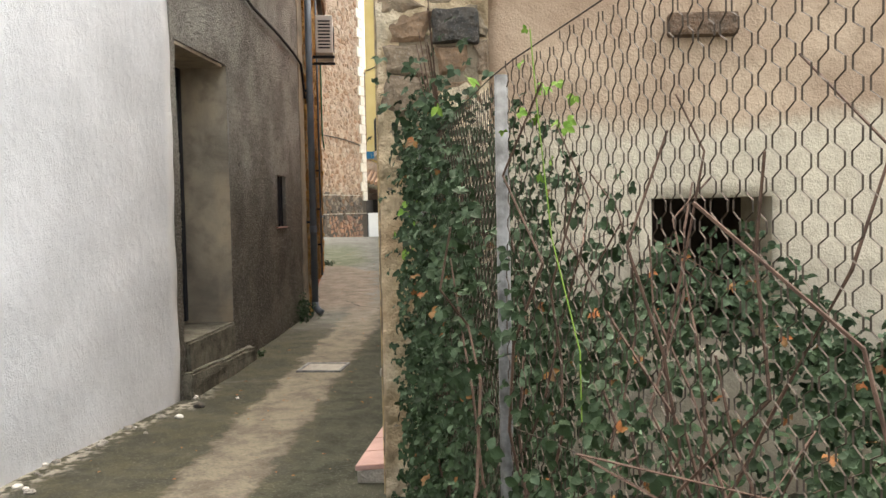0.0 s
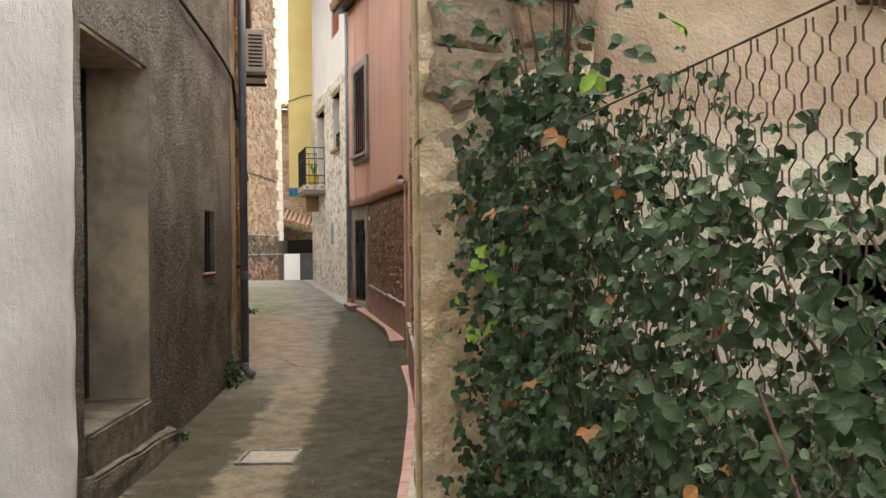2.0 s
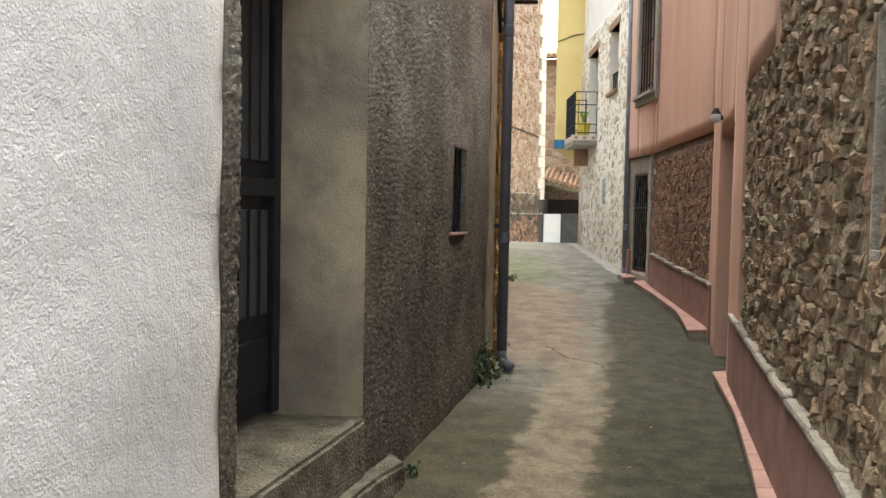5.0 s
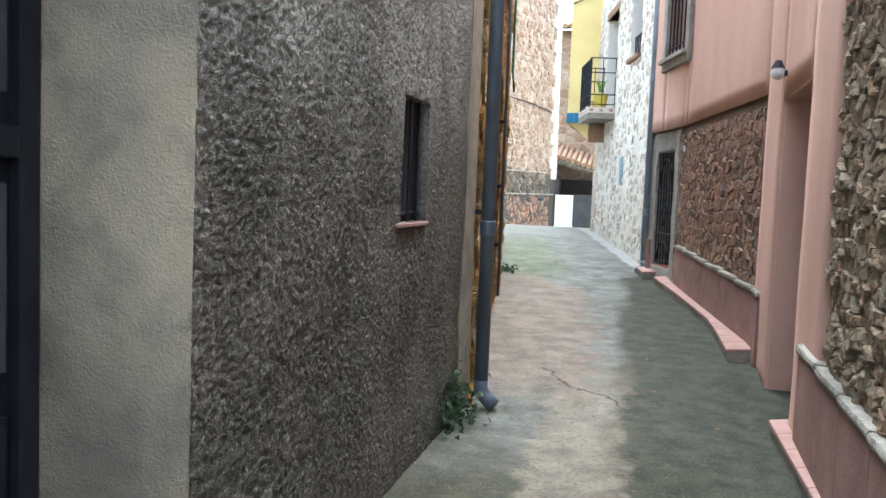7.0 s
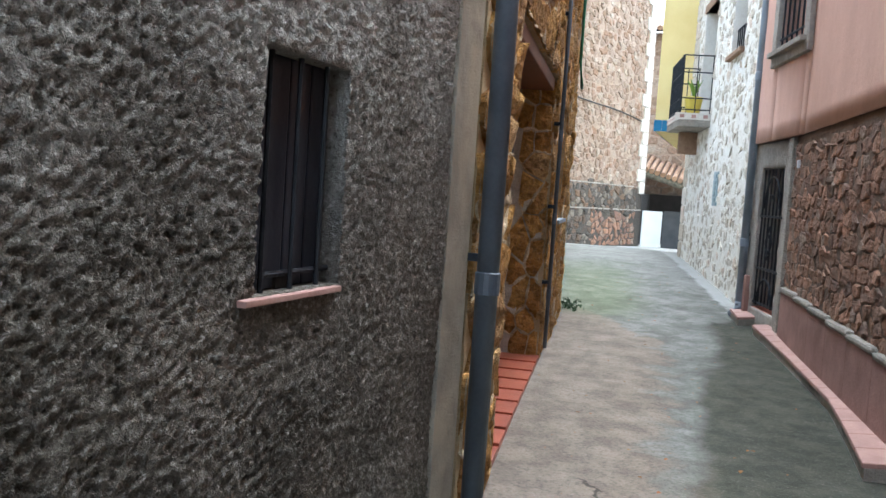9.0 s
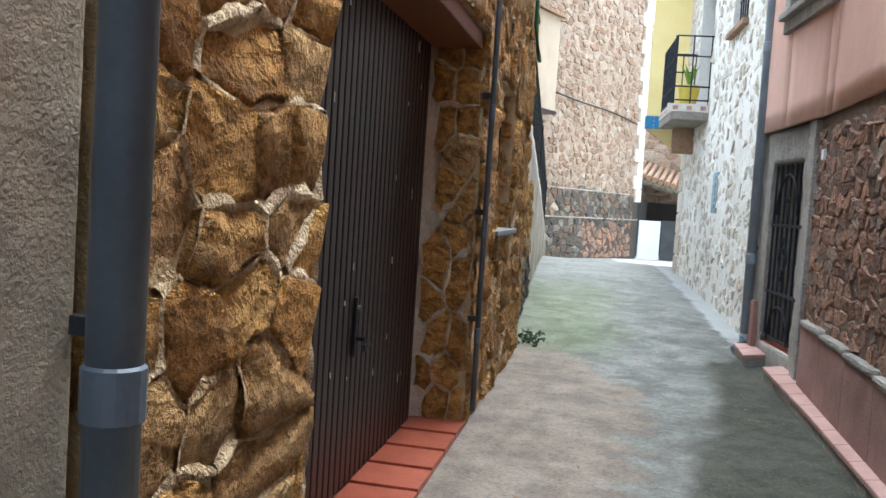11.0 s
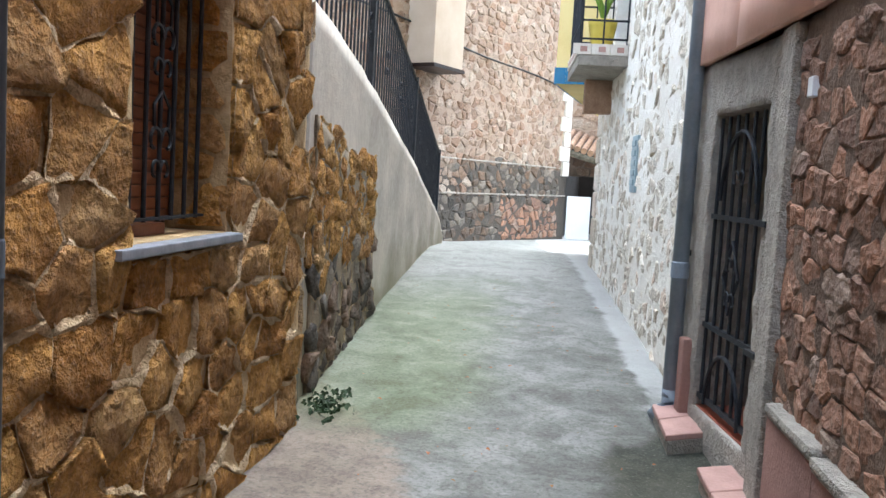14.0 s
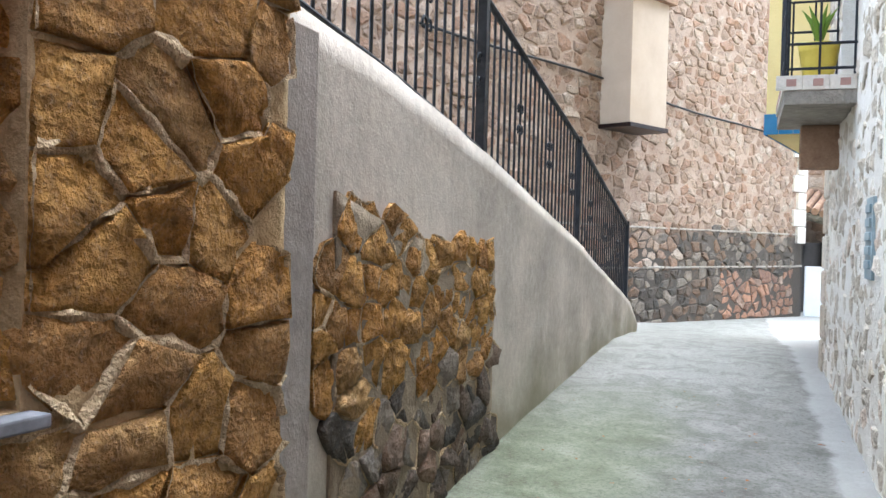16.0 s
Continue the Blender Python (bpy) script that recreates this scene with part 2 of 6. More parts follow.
    col = m.mix(m.math("MULTIPLY", m.step(n3, 0.48, 0.62), 0.6), col, m.mix(0.6, col, (0.0432, 0.0396, 0.0288)))
    col = m.mix(m.math("MULTIPLY", m.step(m.noise(70, 4, 0.7), 0.57, 0.66), 0.35), col, m.mix(0.45, col, (0.5, 0.48, 0.43)))
    split = m.math("ABSOLUTE", m.math("ADD", m.math("ADD", m.math("SUBTRACT", y, 12.55), m.math("MULTIPLY", x, 1.25)), m.math("MULTIPLY", m.math("SUBTRACT", m.noise(3, 6), 0.5), 0.6)))
    crack = m.math("MULTIPLY", m.step(split, 0.022, 0.006), m.math("MULTIPLY", m.step(x, -2.4, -2.25), m.step(x, -1.55, -1.75)))
    col = m.mix(m.math("MULTIPLY", crack, 0.8), col, (0.0288, 0.0259, 0.0202))
    wallfoot = m.math("ADD", m.math("ADD", x, m.math("MULTIPLY", m.math("SUBTRACT", y, 21.5), 0.2196)), m.math("MULTIPLY", mid, 0.25))
    lime = m.math("MULTIPLY", m.step(wallfoot, -1.86, -1.79), m.step(m.math("ADD", y, m.math("MULTIPLY", mid, 2)), 20.9, 21.5))
    col = m.mix(m.math("MULTIPLY", lime, 0.6), col, (0.432, 0.432, 0.418))
    rough = m.math("ADD", 0.62, m.math("MULTIPLY", n2, 0.4))
    h = m.math("ADD", m.math("ADD", m.math("MULTIPLY", n2, 0.5), m.math("MULTIPLY", n3, 0.5)), m.math("MULTIPLY", n4, 0.25))
    return m.finish(col, rough, h, 0.012, spec=0.15)


def make_bleached(name, dark, light, low=None, depth=0.015):
    """Mortar and old render between stones."""
    m = Nodes(name)
    n1, n2, n3 = m.noise(1.4, 6), m.noise(16, 5, 0.65), m.noise(80, 3)
    col = m.ramp(m.math("ADD", m.math("MULTIPLY", n1, 0.6), m.math("MULTIPLY", n2, 0.4)), (0.35, dark), (0.65, light))
    if low:
        col = m.mix(m.math("MULTIPLY", m.step(m.math("ADD", m.axis()[2], n1), low[0], low[1]), low[3]), col, low[2])
    return m.finish(col, 0.94, m.math("ADD", n2, m.math("MULTIPLY", n3, 0.5)), depth)


M_WHITE = make_white_render()
M_ROUGHCAST = make_roughcast()
M_SMOOTH = make_smooth_plaster()
M_PILLAR = make_pillar_plaster()
M_RUIN = make_ruin_plaster()
M_PINK = make_pink_plaster()
M_STREET = make_street()
M_MORTAR_TAN = make_bleached("tan_mortar", (0.32, 0.215, 0.1), (0.55, 0.42, 0.245))
M_MORTAR_JAMB = make_bleached("pale_jamb_mortar", (0.36, 0.3, 0.22), (0.62, 0.56, 0.46), None, 0.02)
M_POINTING = make_bleached("raised_pale_mortar", (0.3, 0.19, 0.08), (0.66, 0.53, 0.35), None, 0.04)
M_MORTAR_GREY = make_bleached("grey_mortar", (0.16, 0.125, 0.085), (0.31, 0.25, 0.175))
M_MORTAR_BROWN = make_bleached("brown_mortar", (0.1, 0.066, 0.046), (0.2, 0.14, 0.1))
M_MORTAR_PALE = make_bleached("pale_mortar", (0.68, 0.64, 0.56), (0.85, 0.82, 0.76))
M_MORTAR_CHURCH = make_bleached("rosy_mortar", (0.28, 0.2, 0.15), (0.42, 0.33, 0.26), (3.5, 3.0, (0.05, 0.046, 0.04), 0.9))
M_STAIR = make_bleached("weathered_cream_render", (0.33, 0.295, 0.255), (0.55, 0.495, 0.425), (2.35, 1.7, (0.2, 0.19, 0.11), 0.7), 0.005)
M_STAIR_EDGE = make_bleached("grey_purple_render", (0.2, 0.18, 0.165), (0.38, 0.335, 0.3), (2.2, 1.6, (0.11, 0.115, 0.06), 0.75), 0.006)
M_LINTEL = make_bleached("rough_cement", (0.22, 0.2, 0.175), (0.46, 0.42, 0.36), None, 0.03)
M_STONE_ORANGE = stone_material("golden_stone", [(0.36, 0.16, 0.032), (0.57, 0.285, 0.065), (0.63, 0.345, 0.09), (0.46, 0.24, 0.075), (0.69, 0.45, 0.19)], grain=(17, 75), depth=0.075, dirt=(0.1, 0.052, 0.02), dirt_amount=0.5)
M_STONE_RUBBLE = stone_material("brown_rubble", [(0.2, 0.15, 0.095), (0.28, 0.22, 0.15), (0.25, 0.185, 0.125), (0.28, 0.175, 0.105), (0.34, 0.29, 0.21)])
M_STONE_RED = stone_material("reddish_rubble", [(0.1, 0.062, 0.045), (0.3, 0.165, 0.11), (0.25, 0.145, 0.1), (0.38, 0.2, 0.125), (0.17, 0.1, 0.075), (0.46, 0.36, 0.28)])
M_STONE_PALE = stone_material("pale_limestone", [(0.44, 0.385, 0.3), (0.68, 0.62, 0.52), (0.56, 0.49, 0.385), (0.77, 0.715, 0.615), (0.63, 0.46, 0.33)], dirt=(0.24, 0.2, 0.15), dirt_amount=0.45)
M_STONE_CHURCH = stone_material("rosy_limestone", [(0.19, 0.125, 0.085), (0.36, 0.27, 0.205), (0.26, 0.165, 0.11), (0.45, 0.375, 0.3), (0.31, 0.185, 0.12), (0.22, 0.175, 0.14)], dirt=(0.11, 0.08, 0.06), dirt_amount=0.6)
M_STONE_SOOT = stone_material("soot_dark_stone", [(0.028, 0.028, 0.027), (0.075, 0.065, 0.055), (0.18, 0.112, 0.07), (0.045, 0.045, 0.043), (0.24, 0.2, 0.16), (0.09, 0.086, 0.08)])
M_QUOIN = plain("bleached_quoin", (0.55, 0.5, 0.44), (0.74, 0.7, 0.63), 5, depth=0.008)
M_YELLOW = plain("yellow_paint", (0.74, 0.58, 0.24), (0.82, 0.67, 0.31), 1.5)
M_WHITEHOUSE = plain("white_paint", (0.74, 0.73, 0.7), (0.82, 0.81, 0.78), 2)
M_TILE_BLUE = plain("blue_glazed_tile", (0.02, 0.15, 0.3), (0.03, 0.2, 0.38), 8, 0.25, spec=0.5, depth=0.001)
M_TILE_PINK = plain("pink_ceramic_tile", (0.34, 0.2, 0.17), (0.46, 0.285, 0.245), 6, 0.5, depth=0.002)
M_TILE_RED = plain("red_ceramic_tile", (0.24, 0.06, 0.035), (0.33, 0.09, 0.05), 6, 0.4, depth=0.002)
M_ROOF = plain("clay_roof_tile", (0.22, 0.13, 0.085), (0.36, 0.24, 0.16), 9, depth=0.008)
M_PIPE = plain("slate_grey_pipe", (0.06, 0.075, 0.095), (0.1, 0.12, 0.145), 5, 0.42, depth=0.001, spec=0.5)
M_PIPE_PALE = plain("light_grey_pipe", (0.17, 0.21, 0.25), (0.26, 0.3, 0.35), 5, 0.45, depth=0.001, spec=0.5)
M_IRON = plain("dark_wrought_iron", (0.018, 0.02, 0.024), (0.035, 0.038, 0.045), 14, 0.55, depth=0.002, metal=0.5)
M_RUST = plain("rusty_wire", (0.045, 0.032, 0.024), (0.11, 0.085, 0.065), 20, 0.8, depth=0.001, metal=0.2)
M_GALV = plain("galvanised_steel", (0.055, 0.053, 0.05), (0.22, 0.22, 0.218), 18, 0.55, depth=0.001, metal=0.4)
# dull rose, darker than the wall's pink: part of the plinth's shade is in it
M_PLINTH = plain("shaded_dull_rose_paint", (0.22, 0.125, 0.105), (0.35, 0.205, 0.17), 4, depth=0.004)
M_FADED = plain("faded_pink_paint", (0.42, 0.275, 0.21), (0.58, 0.41, 0.32), 7, depth=0.012)
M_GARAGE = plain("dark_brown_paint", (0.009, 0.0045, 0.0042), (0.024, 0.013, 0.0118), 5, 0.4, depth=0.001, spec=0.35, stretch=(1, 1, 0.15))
M_DOOR = plain("black_blue_paint", (0.012, 0.014, 0.02), (0.022, 0.025, 0.034), 8, 0.45, depth=0.001)
M_SHUTTER = plain("red_brown_slats", (0.15, 0.05, 0.02), (0.22, 0.08, 0.034), 6, 0.5, depth=0.001)
# near-black base colour that paints in the shade of interiors and deep openings
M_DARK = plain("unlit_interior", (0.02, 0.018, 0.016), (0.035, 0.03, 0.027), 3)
M_SILL = plain("grey_marble_sill", (0.15, 0.16, 0.18), (0.24, 0.25, 0.28), 12, 0.6, depth=0.001)
M_STEP = plain("worn_cement_step", (0.06, 0.056, 0.038), (0.2, 0.18, 0.14), 9, 0.9, depth=0.03)
M_AC = plain("cream_enamel", (0.6, 0.59, 0.55), (0.7, 0.69, 0.65), 3, 0.5, depth=0.001)
M_BOX = plain("beige_cladding", (0.46, 0.37, 0.28), (0.54, 0.45, 0.35), 2, 0.8, depth=0.002)
M_CABLE = plain("black_cable", (0.02, 0.02, 0.02), (0.035, 0.035, 0.035), 9, 0.6)
M_HOSE = plain("green_hose", (0.01, 0.07, 0.03), (0.02, 0.11, 0.05), 9, 0.5)
M_BOARD = plain("white_sheet_metal", (0.68, 0.7, 0.73), (0.76, 0.78, 0.8), 2, 0.4, depth=0.001)
M_GATEDARK = plain("slate_sheet_gate", (0.05, 0.055, 0.065), (0.08, 0.085, 0.095), 3, 0.5, depth=0.001)
M_POT = plain("yellow_pot", (0.55, 0.43, 0.06), (0.65, 0.52, 0.1), 6, 0.4)
M_BARK = plain("bramble_stem", (0.06, 0.035, 0.025), (0.14, 0.085, 0.06), 25, 0.8)
M_METER = plain("blue_grey_hatch", (0.25, 0.33, 0.36), (0.34, 0.42, 0.45), 5, 0.5, depth=0.001)


def leaf_material(name, tones):
    m = Nodes(name)
    r = m.rand()
    col = m.ramp(r, *[(i / (len(tones) - 1), c) for i, c in enumerate(tones)])
    col = m.mix(m.math("MULTIPLY", m.noise(60, 3), 0.3), col, (0.05, 0.07, 0.03))
    m.bsdf.inputs["Subsurface Weight"].default_value = 0.0
    return m.finish(col, 0.6, m.noise(90, 2), 0.002, spec=0.16)


M_LEAF = leaf_material("bramble_leaf", [(0.006, 0.014, 0.005), (0.014, 0.03, 0.009), (0.024, 0.047, 0.017), (0.015, 0.032, 0.013), (0.1, 0.145, 0.085)])
M_LEAF_YOUNG = leaf_material("young_leaf", [(0.12, 0.24, 0.025), (0.2, 0.32, 0.05)])
M_LEAF_DRY = leaf_material("dry_leaf", [(0.3, 0.09, 0.03), (0.26, 0.12, 0.035), (0.16, 0.09, 0.045)])


# ---- mesh helpers ----
def link_mesh(name, bm, mat, parent=None, label="", smooth=False):
    mesh = bpy.data.meshes.new(name)
    bm.to_mesh(mesh)
    bm.free()
    if smooth:
        mesh.polygons.foreach_set("use_smooth", [True] * len(mesh.polygons))
    for one in mat if isinstance(mat, (list, tuple)) else [mat]:
        mesh.materials.append(one)
    ob = new(name, mesh)
    if parent:
        ob.parent = parent
    if label:
        ob["label"] = label
    return ob


def part(name, bm, mat, parent, label="", smooth=False):
    return link_mesh(name, bm, mat, parent, label, smooth)


def raw(name, verts, faces, mat, parent=None, smooth=False):
    mesh = bpy.data.meshes.new(name)
    mesh.from_pydata(verts, [], faces)
    mesh.update()
    if smooth:
        mesh.polygons.foreach_set("use_smooth", [True] * len(mesh.polygons))
    mesh.materials.append(mat)
    ob = new(name, mesh)
    if parent:
        ob.parent = parent
    return ob


def thing(name, label, category, group="", kind=""):
    ob = new(name)
    ob.empty_display_size = 0.1
    return tagged(ob, label, category, group, kind)


def box(x0, y0, z0, x1, y1, z1, bevel=0.0, bm=None):
    bm = bm or bmesh.new()
    m = Matrix.LocRotScale(((x0 + x1) / 2, (y0 + y1) / 2, (z0 + z1) / 2), None, (abs(x1 - x0), abs(y1 - y0), abs(z1 - z0)))
    made = bmesh.ops.create_cube(bm, size=1.0, matrix=m)
    if bevel:
        edges = list({e for v in made["verts"] for e in v.link_edges})
        bmesh.ops.bevel(bm, geom=edges, offset=bevel, segments=2, affect="EDGES", profile=0.6)
    return bm


def turned(bm, m):
    bmesh.ops.transform(bm, matrix=m, verts=bm.verts)
    return bm


def tube(points, radius, sides=8, bm=None, caps=True):
    """A round bar along points; radius is one number or one for each point."""
    bm = bm or bmesh.new()
    pts = [Vector(p) for p in points]
    rings = []
    for i, p in enumerate(pts):
        d = (pts[min(i + 1, len(pts) - 1)] - pts[max(i - 1, 0)]).normalized()
        a = d.cross(Vector((0, 0, 1)) if abs(d.z) < 0.9 else Vector((1, 0, 0))).normalized()
        b = d.cross(a)
        r = radius[i] if isinstance(radius, (list, tuple)) else radius
        rings.append([bm.verts.new(p + r * (math.cos(k * math.tau / sides) * a + math.sin(k * math.tau / sides) * b)) for k in range(sides)])
    for r0, r1 in zip(rings, rings[1:]):
        for k in range(sides):
            bm.faces.new((r0[k], r0[(k + 1) % sides], r1[(k + 1) % sides], r1[k]))
    if caps:
        bm.faces.new(rings[0][::-1])
        bm.faces.new(rings[-1])
    return bm


class Face:
    """A wall's face: u runs from p to q, d stands out towards the street."""

    def __init__(self, p, q, out):
        self.p, q = Vector((*p, 0)), Vector((*q, 0))
        self.length = (q - self.p).length
        self.u = (q - self.p).normalized()
        n = Vector((-self.u.y, self.u.x, 0))
        self.n = n if n.dot(Vector((*out, 0))) > 0 else -n

    def __call__(self, u, z, d=0.0):
        return self.p + self.u * u + self.n * d + Vector((0, 0, z))

    def matrix(self):
        """x along u, y out of the wall, z up."""
        m = Matrix((self.u, self.n, (0, 0, 1))).transposed().to_4x4()
        m.translation = self.p
        return m

    def box(self, u0, z0, u1, z1, d0, d1, bevel=0.0):
        return turned(box(u0, d0, z0, u1, d1, z1, bevel), self.matrix())


def ground_z(y):
    return float(np.interp(y, (-400, 3, 8, 11, 14.5, 16, 19, 20.5, 21.4, 22.5, 24, 26, 27.2, 28.4, 30, 34, 41, 60, 400), (0.7, 0.7, 0.72, 0.74, 0.83, 0.91, 1.01, 1.07, 1.13, 1.2, 1.28, 1.38, 1.415, 1.37, 1.2, 0.98, 0.8, 0.5, 0.5)))


def wall(name, face, z0, z1, thick, mat, holes=(), res=0.0, disp=None, label="", u0=0.0, u1=None, top=None):
    """A wall with real openings; the front may be a fine grid moved by disp(u, z). top(u) bounds it above."""
    u1 = face.length if u1 is None else u1
    def breaks(a, b, cuts):
        s = sorted({a, b, *[c for c in cuts if a < c < b]})
        out = [s[0]]
        for x0, x1 in zip(s, s[1:]):
            n = max(1, round((x1 - x0) / res)) if res else 1
            out += [x0 + (x1 - x0) * k / n for k in range(1, n + 1)]
        return out
    us = breaks(u0, u1, [c for h in holes for c in (h[0], h[2])])
    zs = breaks(z0, z1, [c for h in holes for c in (h[1], h[3])])
    def solid(i, j):
        if not (0 <= i < len(us) - 1 and 0 <= j < len(zs) - 1):
            return False
        u, z = (us[i] + us[i + 1]) / 2, (zs[j] + zs[j + 1]) / 2
        return not any(h[0] < u < h[2] and h[1] < z < h[3] for h in holes)
    def height(u, z):
        return z0 + (z - z0) * (top(u) - z0) / (z1 - z0) if top else z
    verts, faces, index = [], [], {}
    def vert(i, j, back):
        key = (i, j, back)
        if key not in index:
            index[key] = len(verts)
            d = -thick if back else (disp(us[i], zs[j]) if disp else 0.0)
            verts.append(face(us[i], height(us[i], zs[j]), d))
        return index[key]
    for i in range(len(us) - 1):
        for j in range(len(zs) - 1):
            if not solid(i, j):
                continue
            faces.append([vert(i, j, 0), vert(i + 1, j, 0), vert(i + 1, j + 1, 0), vert(i, j + 1, 0)])
            for di, dj, a, b in ((-1, 0, (i, j), (i, j + 1)), (1, 0, (i + 1, j), (i + 1, j + 1)), (0, -1, (i, j), (i + 1, j)), (0, 1, (i, j + 1), (i + 1, j + 1))):
                if not solid(i + di, j + dj):
                    faces.append([vert(*a, 0), vert(*b, 0), vert(*b, 1), vert(*a, 1)])
            if not res:
                faces.append([vert(i, j, 1), vert(i, j + 1, 1), vert(i + 1, j + 1, 1), vert(i + 1, j, 1)])
    if res:
        a = [len(verts) + k for k in range(4)]
        if not holes:
            verts += [face(u0, z0, -thick), face(u1, z0, -thick), face(u1, height(u1, z1), -thick), face(u0, height(u0, z1), -thick)]
            faces.append(a)
    ob = raw(name, verts, faces, mat, smooth=bool(res))
    bm = bmesh.new()
    bm.from_mesh(ob.data)
    bmesh.ops.recalc_face_normals(bm, faces=bm.faces)
    bm.to_mesh(ob.data)
    bm.free()
    if res:
        keep = [p.normal.dot(face.n) > 0.3 for p in ob.data.polygons]
        ob.data.polygons.foreach_set("use_smooth", keep)
    return tagged(ob, label, "wall", kind="structure")


def lumps(scale, amount, sharp=1.0, seed=0.0, bias=0.0):
    def f(u, z):
        v = noise.noise(Vector((u * scale + seed, z * scale, seed * 3.1))) + 0.5 * noise.noise(Vector((u * scale * 2.3 - seed, z * scale * 2.3, 7.7)))
        return amount * (abs(v) ** sharp * (1 if v > 0 else -1)) + bias
    return f


def clip(poly, px, pz, nx, nz):
    """The part of a polygon on the side of (px, pz) that (nx, nz) points away from."""
    out = []
    for a, b in zip(poly, poly[1:] + poly[:1]):
        da, db = (a[0] - px) * nx + (a[1] - pz) * nz, (b[0] - px) * nx + (b[1] - pz) * nz
        if da <= 0:
            out.append(a)
        if (da < 0 < db) or (db < 0 < da):
            k = da / (da - db)
            out.append((a[0] + (b[0] - a[0]) * k, a[1] + (b[1] - a[1]) * k))
    return out


def stones(parent, face, u0, z0, u1, z1, su, sz, gap, proud, mat, seed, holes=(), near=None, inside=None, name="stone", jitter=0.42, dome=0.6, pick=None, edge=((0.96, 0.45), (0.74, 0.9)), pointing=None, rugged=0.2):
    """Irregular stones that fill a stretch of wall. Those inside near (u0, z0, u1, z1) are parts, the rest one mesh."""
    rng = random.Random(seed)
    nu, nz = max(1, round((u1 - u0) / su)), max(1, round((z1 - z0) / sz))
    su, sz = (u1 - u0) / nu, (z1 - z0) / nz
    seeds = {}
    for i in range(-2, nu + 2):
        for j in range(-2, nz + 2):
            if rng.random() < 0.1 and 0 <= i < nu:
                continue
            seeds[i, j] = (u0 + (i + 0.5 + (0.5 if j % 2 else 0) * 0.8 - 0.2 + rng.uniform(-jitter, jitter)) * su, z0 + (j + 0.5 + rng.uniform(-jitter, jitter) * 0.8) * sz)
    seeds = {k: c for k, c in seeds.items() if not any(h[0] < c[0] < h[2] and h[1] < c[1] < h[3] for h in holes)}
    loose_v, loose_f, count = [], [], 0
    joint_v, joint_f = [], []
    aspect = su / sz
    for (i, j), (cu, cz) in seeds.items():
        if not (u0 < cu < u1 and z0 < cz < z1):
            continue
        if any(h[0] < cu < h[2] and h[1] < cz < h[3] for h in holes) or (inside and not inside(cu, cz)):
            continue
        poly = [(cu - 2 * su, cz - 2 * sz), (cu + 2 * su, cz - 2 * sz), (cu + 2 * su, cz + 2 * sz), (cu - 2 * su, cz + 2 * sz)]
        for a in range(-2, 3):
            for b in range(-2, 3):
                o = seeds.get((i + a, j + b))
                if o and (a or b):
                    du, dz = o[0] - cu, (o[1] - cz) * aspect * aspect
                    poly = clip(poly, (o[0] + cu) / 2, (o[1] + cz) / 2, du, dz)
        for side in ((u0, cz, -1, 0), (u1, cz, 1, 0), (cu, z0, 0, -1), (cu, z1, 0, 1)):
            poly = clip(poly, *side)
        for h in holes:
            gaps = ((h[0] - cu, (h[0], cz, 1, 0)), (cu - h[2], (h[2], cz, -1, 0)), (h[1] - cz, (cu, h[1], 0, 1)), (cz - h[3], (cu, h[3], 0, -1)))
            poly = clip(poly, *max(gaps, key=lambda g: g[0])[1])
        if len(poly) < 3:
            continue
        mu, mz = sum(p[0] for p in poly) / len(poly), sum(p[1] for p in poly) / len(poly)
        ring = []
        for a, b in zip(poly, poly[1:] + poly[:1]):
            if math.dist(a, b) > 0.35 * min(su, sz):
                ring += [a, ((a[0] + b[0]) / 2 + rng.uniform(-0.07, 0.07) * su, (a[1] + b[1]) / 2 + rng.uniform(-0.07, 0.07) * sz)]
            elif math.dist(a, b) > 0.08 * min(su, sz):
                ring.append(a)
        if len(ring) < 4:
            continue
        size = sum(math.dist(p, (mu, mz)) for p in ring) / len(ring)
        if size < 1.6 * gap:
            continue
        g = gap * rng.uniform(0.6, 1.5)
        high = rng.uniform(*proud)
        if pointing:
            # raised mortar smeared along the joint, broken here and there
            for a, b in zip(poly, poly[1:] + poly[:1]):
                n = max(2, round(math.dist(a, b) / 0.028))
                if rng.random() < 0.3:
                    continue
                at = len(joint_v)
                for k in range(n + 1):
                    pu, pz = a[0] + (b[0] - a[0]) * k / n, a[1] + (b[1] - a[1]) * k / n
                    w = noise.noise(Vector((pu * 11, pz * 11, seed)))
                    pu, pz = pu + 0.012 * noise.noise(Vector((pu * 14, pz * 14, 3.0))), pz + 0.012 * noise.noise(Vector((pu * 14, pz * 14, 6.0)))
                    r = math.dist((pu, pz), (mu, mz)) or 1
                    wide = min(0.5 * r, pointing[1] * (1 + 0.6 * w + rng.uniform(-0.35, 0.35)))
                    joint_v.append(face(pu, pz, pointing[0] * (1 + 0.55 * w + 0.3 * noise.noise(Vector((pu * 40, pz * 40, 1.0))))))
                    joint_v.append(face(mu + (pu - mu) * (1 - wide * 0.45 / r), mz + (pz - mz) * (1 - wide * 0.45 / r), pointing[0] * (0.92 + 0.5 * w) + rng.uniform(-0.002, 0.002)))
                    joint_v.append(face(mu + (pu - mu) * (1 - wide / r), mz + (pz - mz) * (1 - wide / r), high * 0.55 - 0.003))
                for k in range(n):
                    for c in range(2):
                        q = at + 3 * k + c
                        joint_f.append((q, q + 3, q + 4, q + 1))
        tilt = (rng.uniform(-0.18, 0.18), rng.uniform(-0.18, 0.18))
        v, f, n = [], [], len(ring)
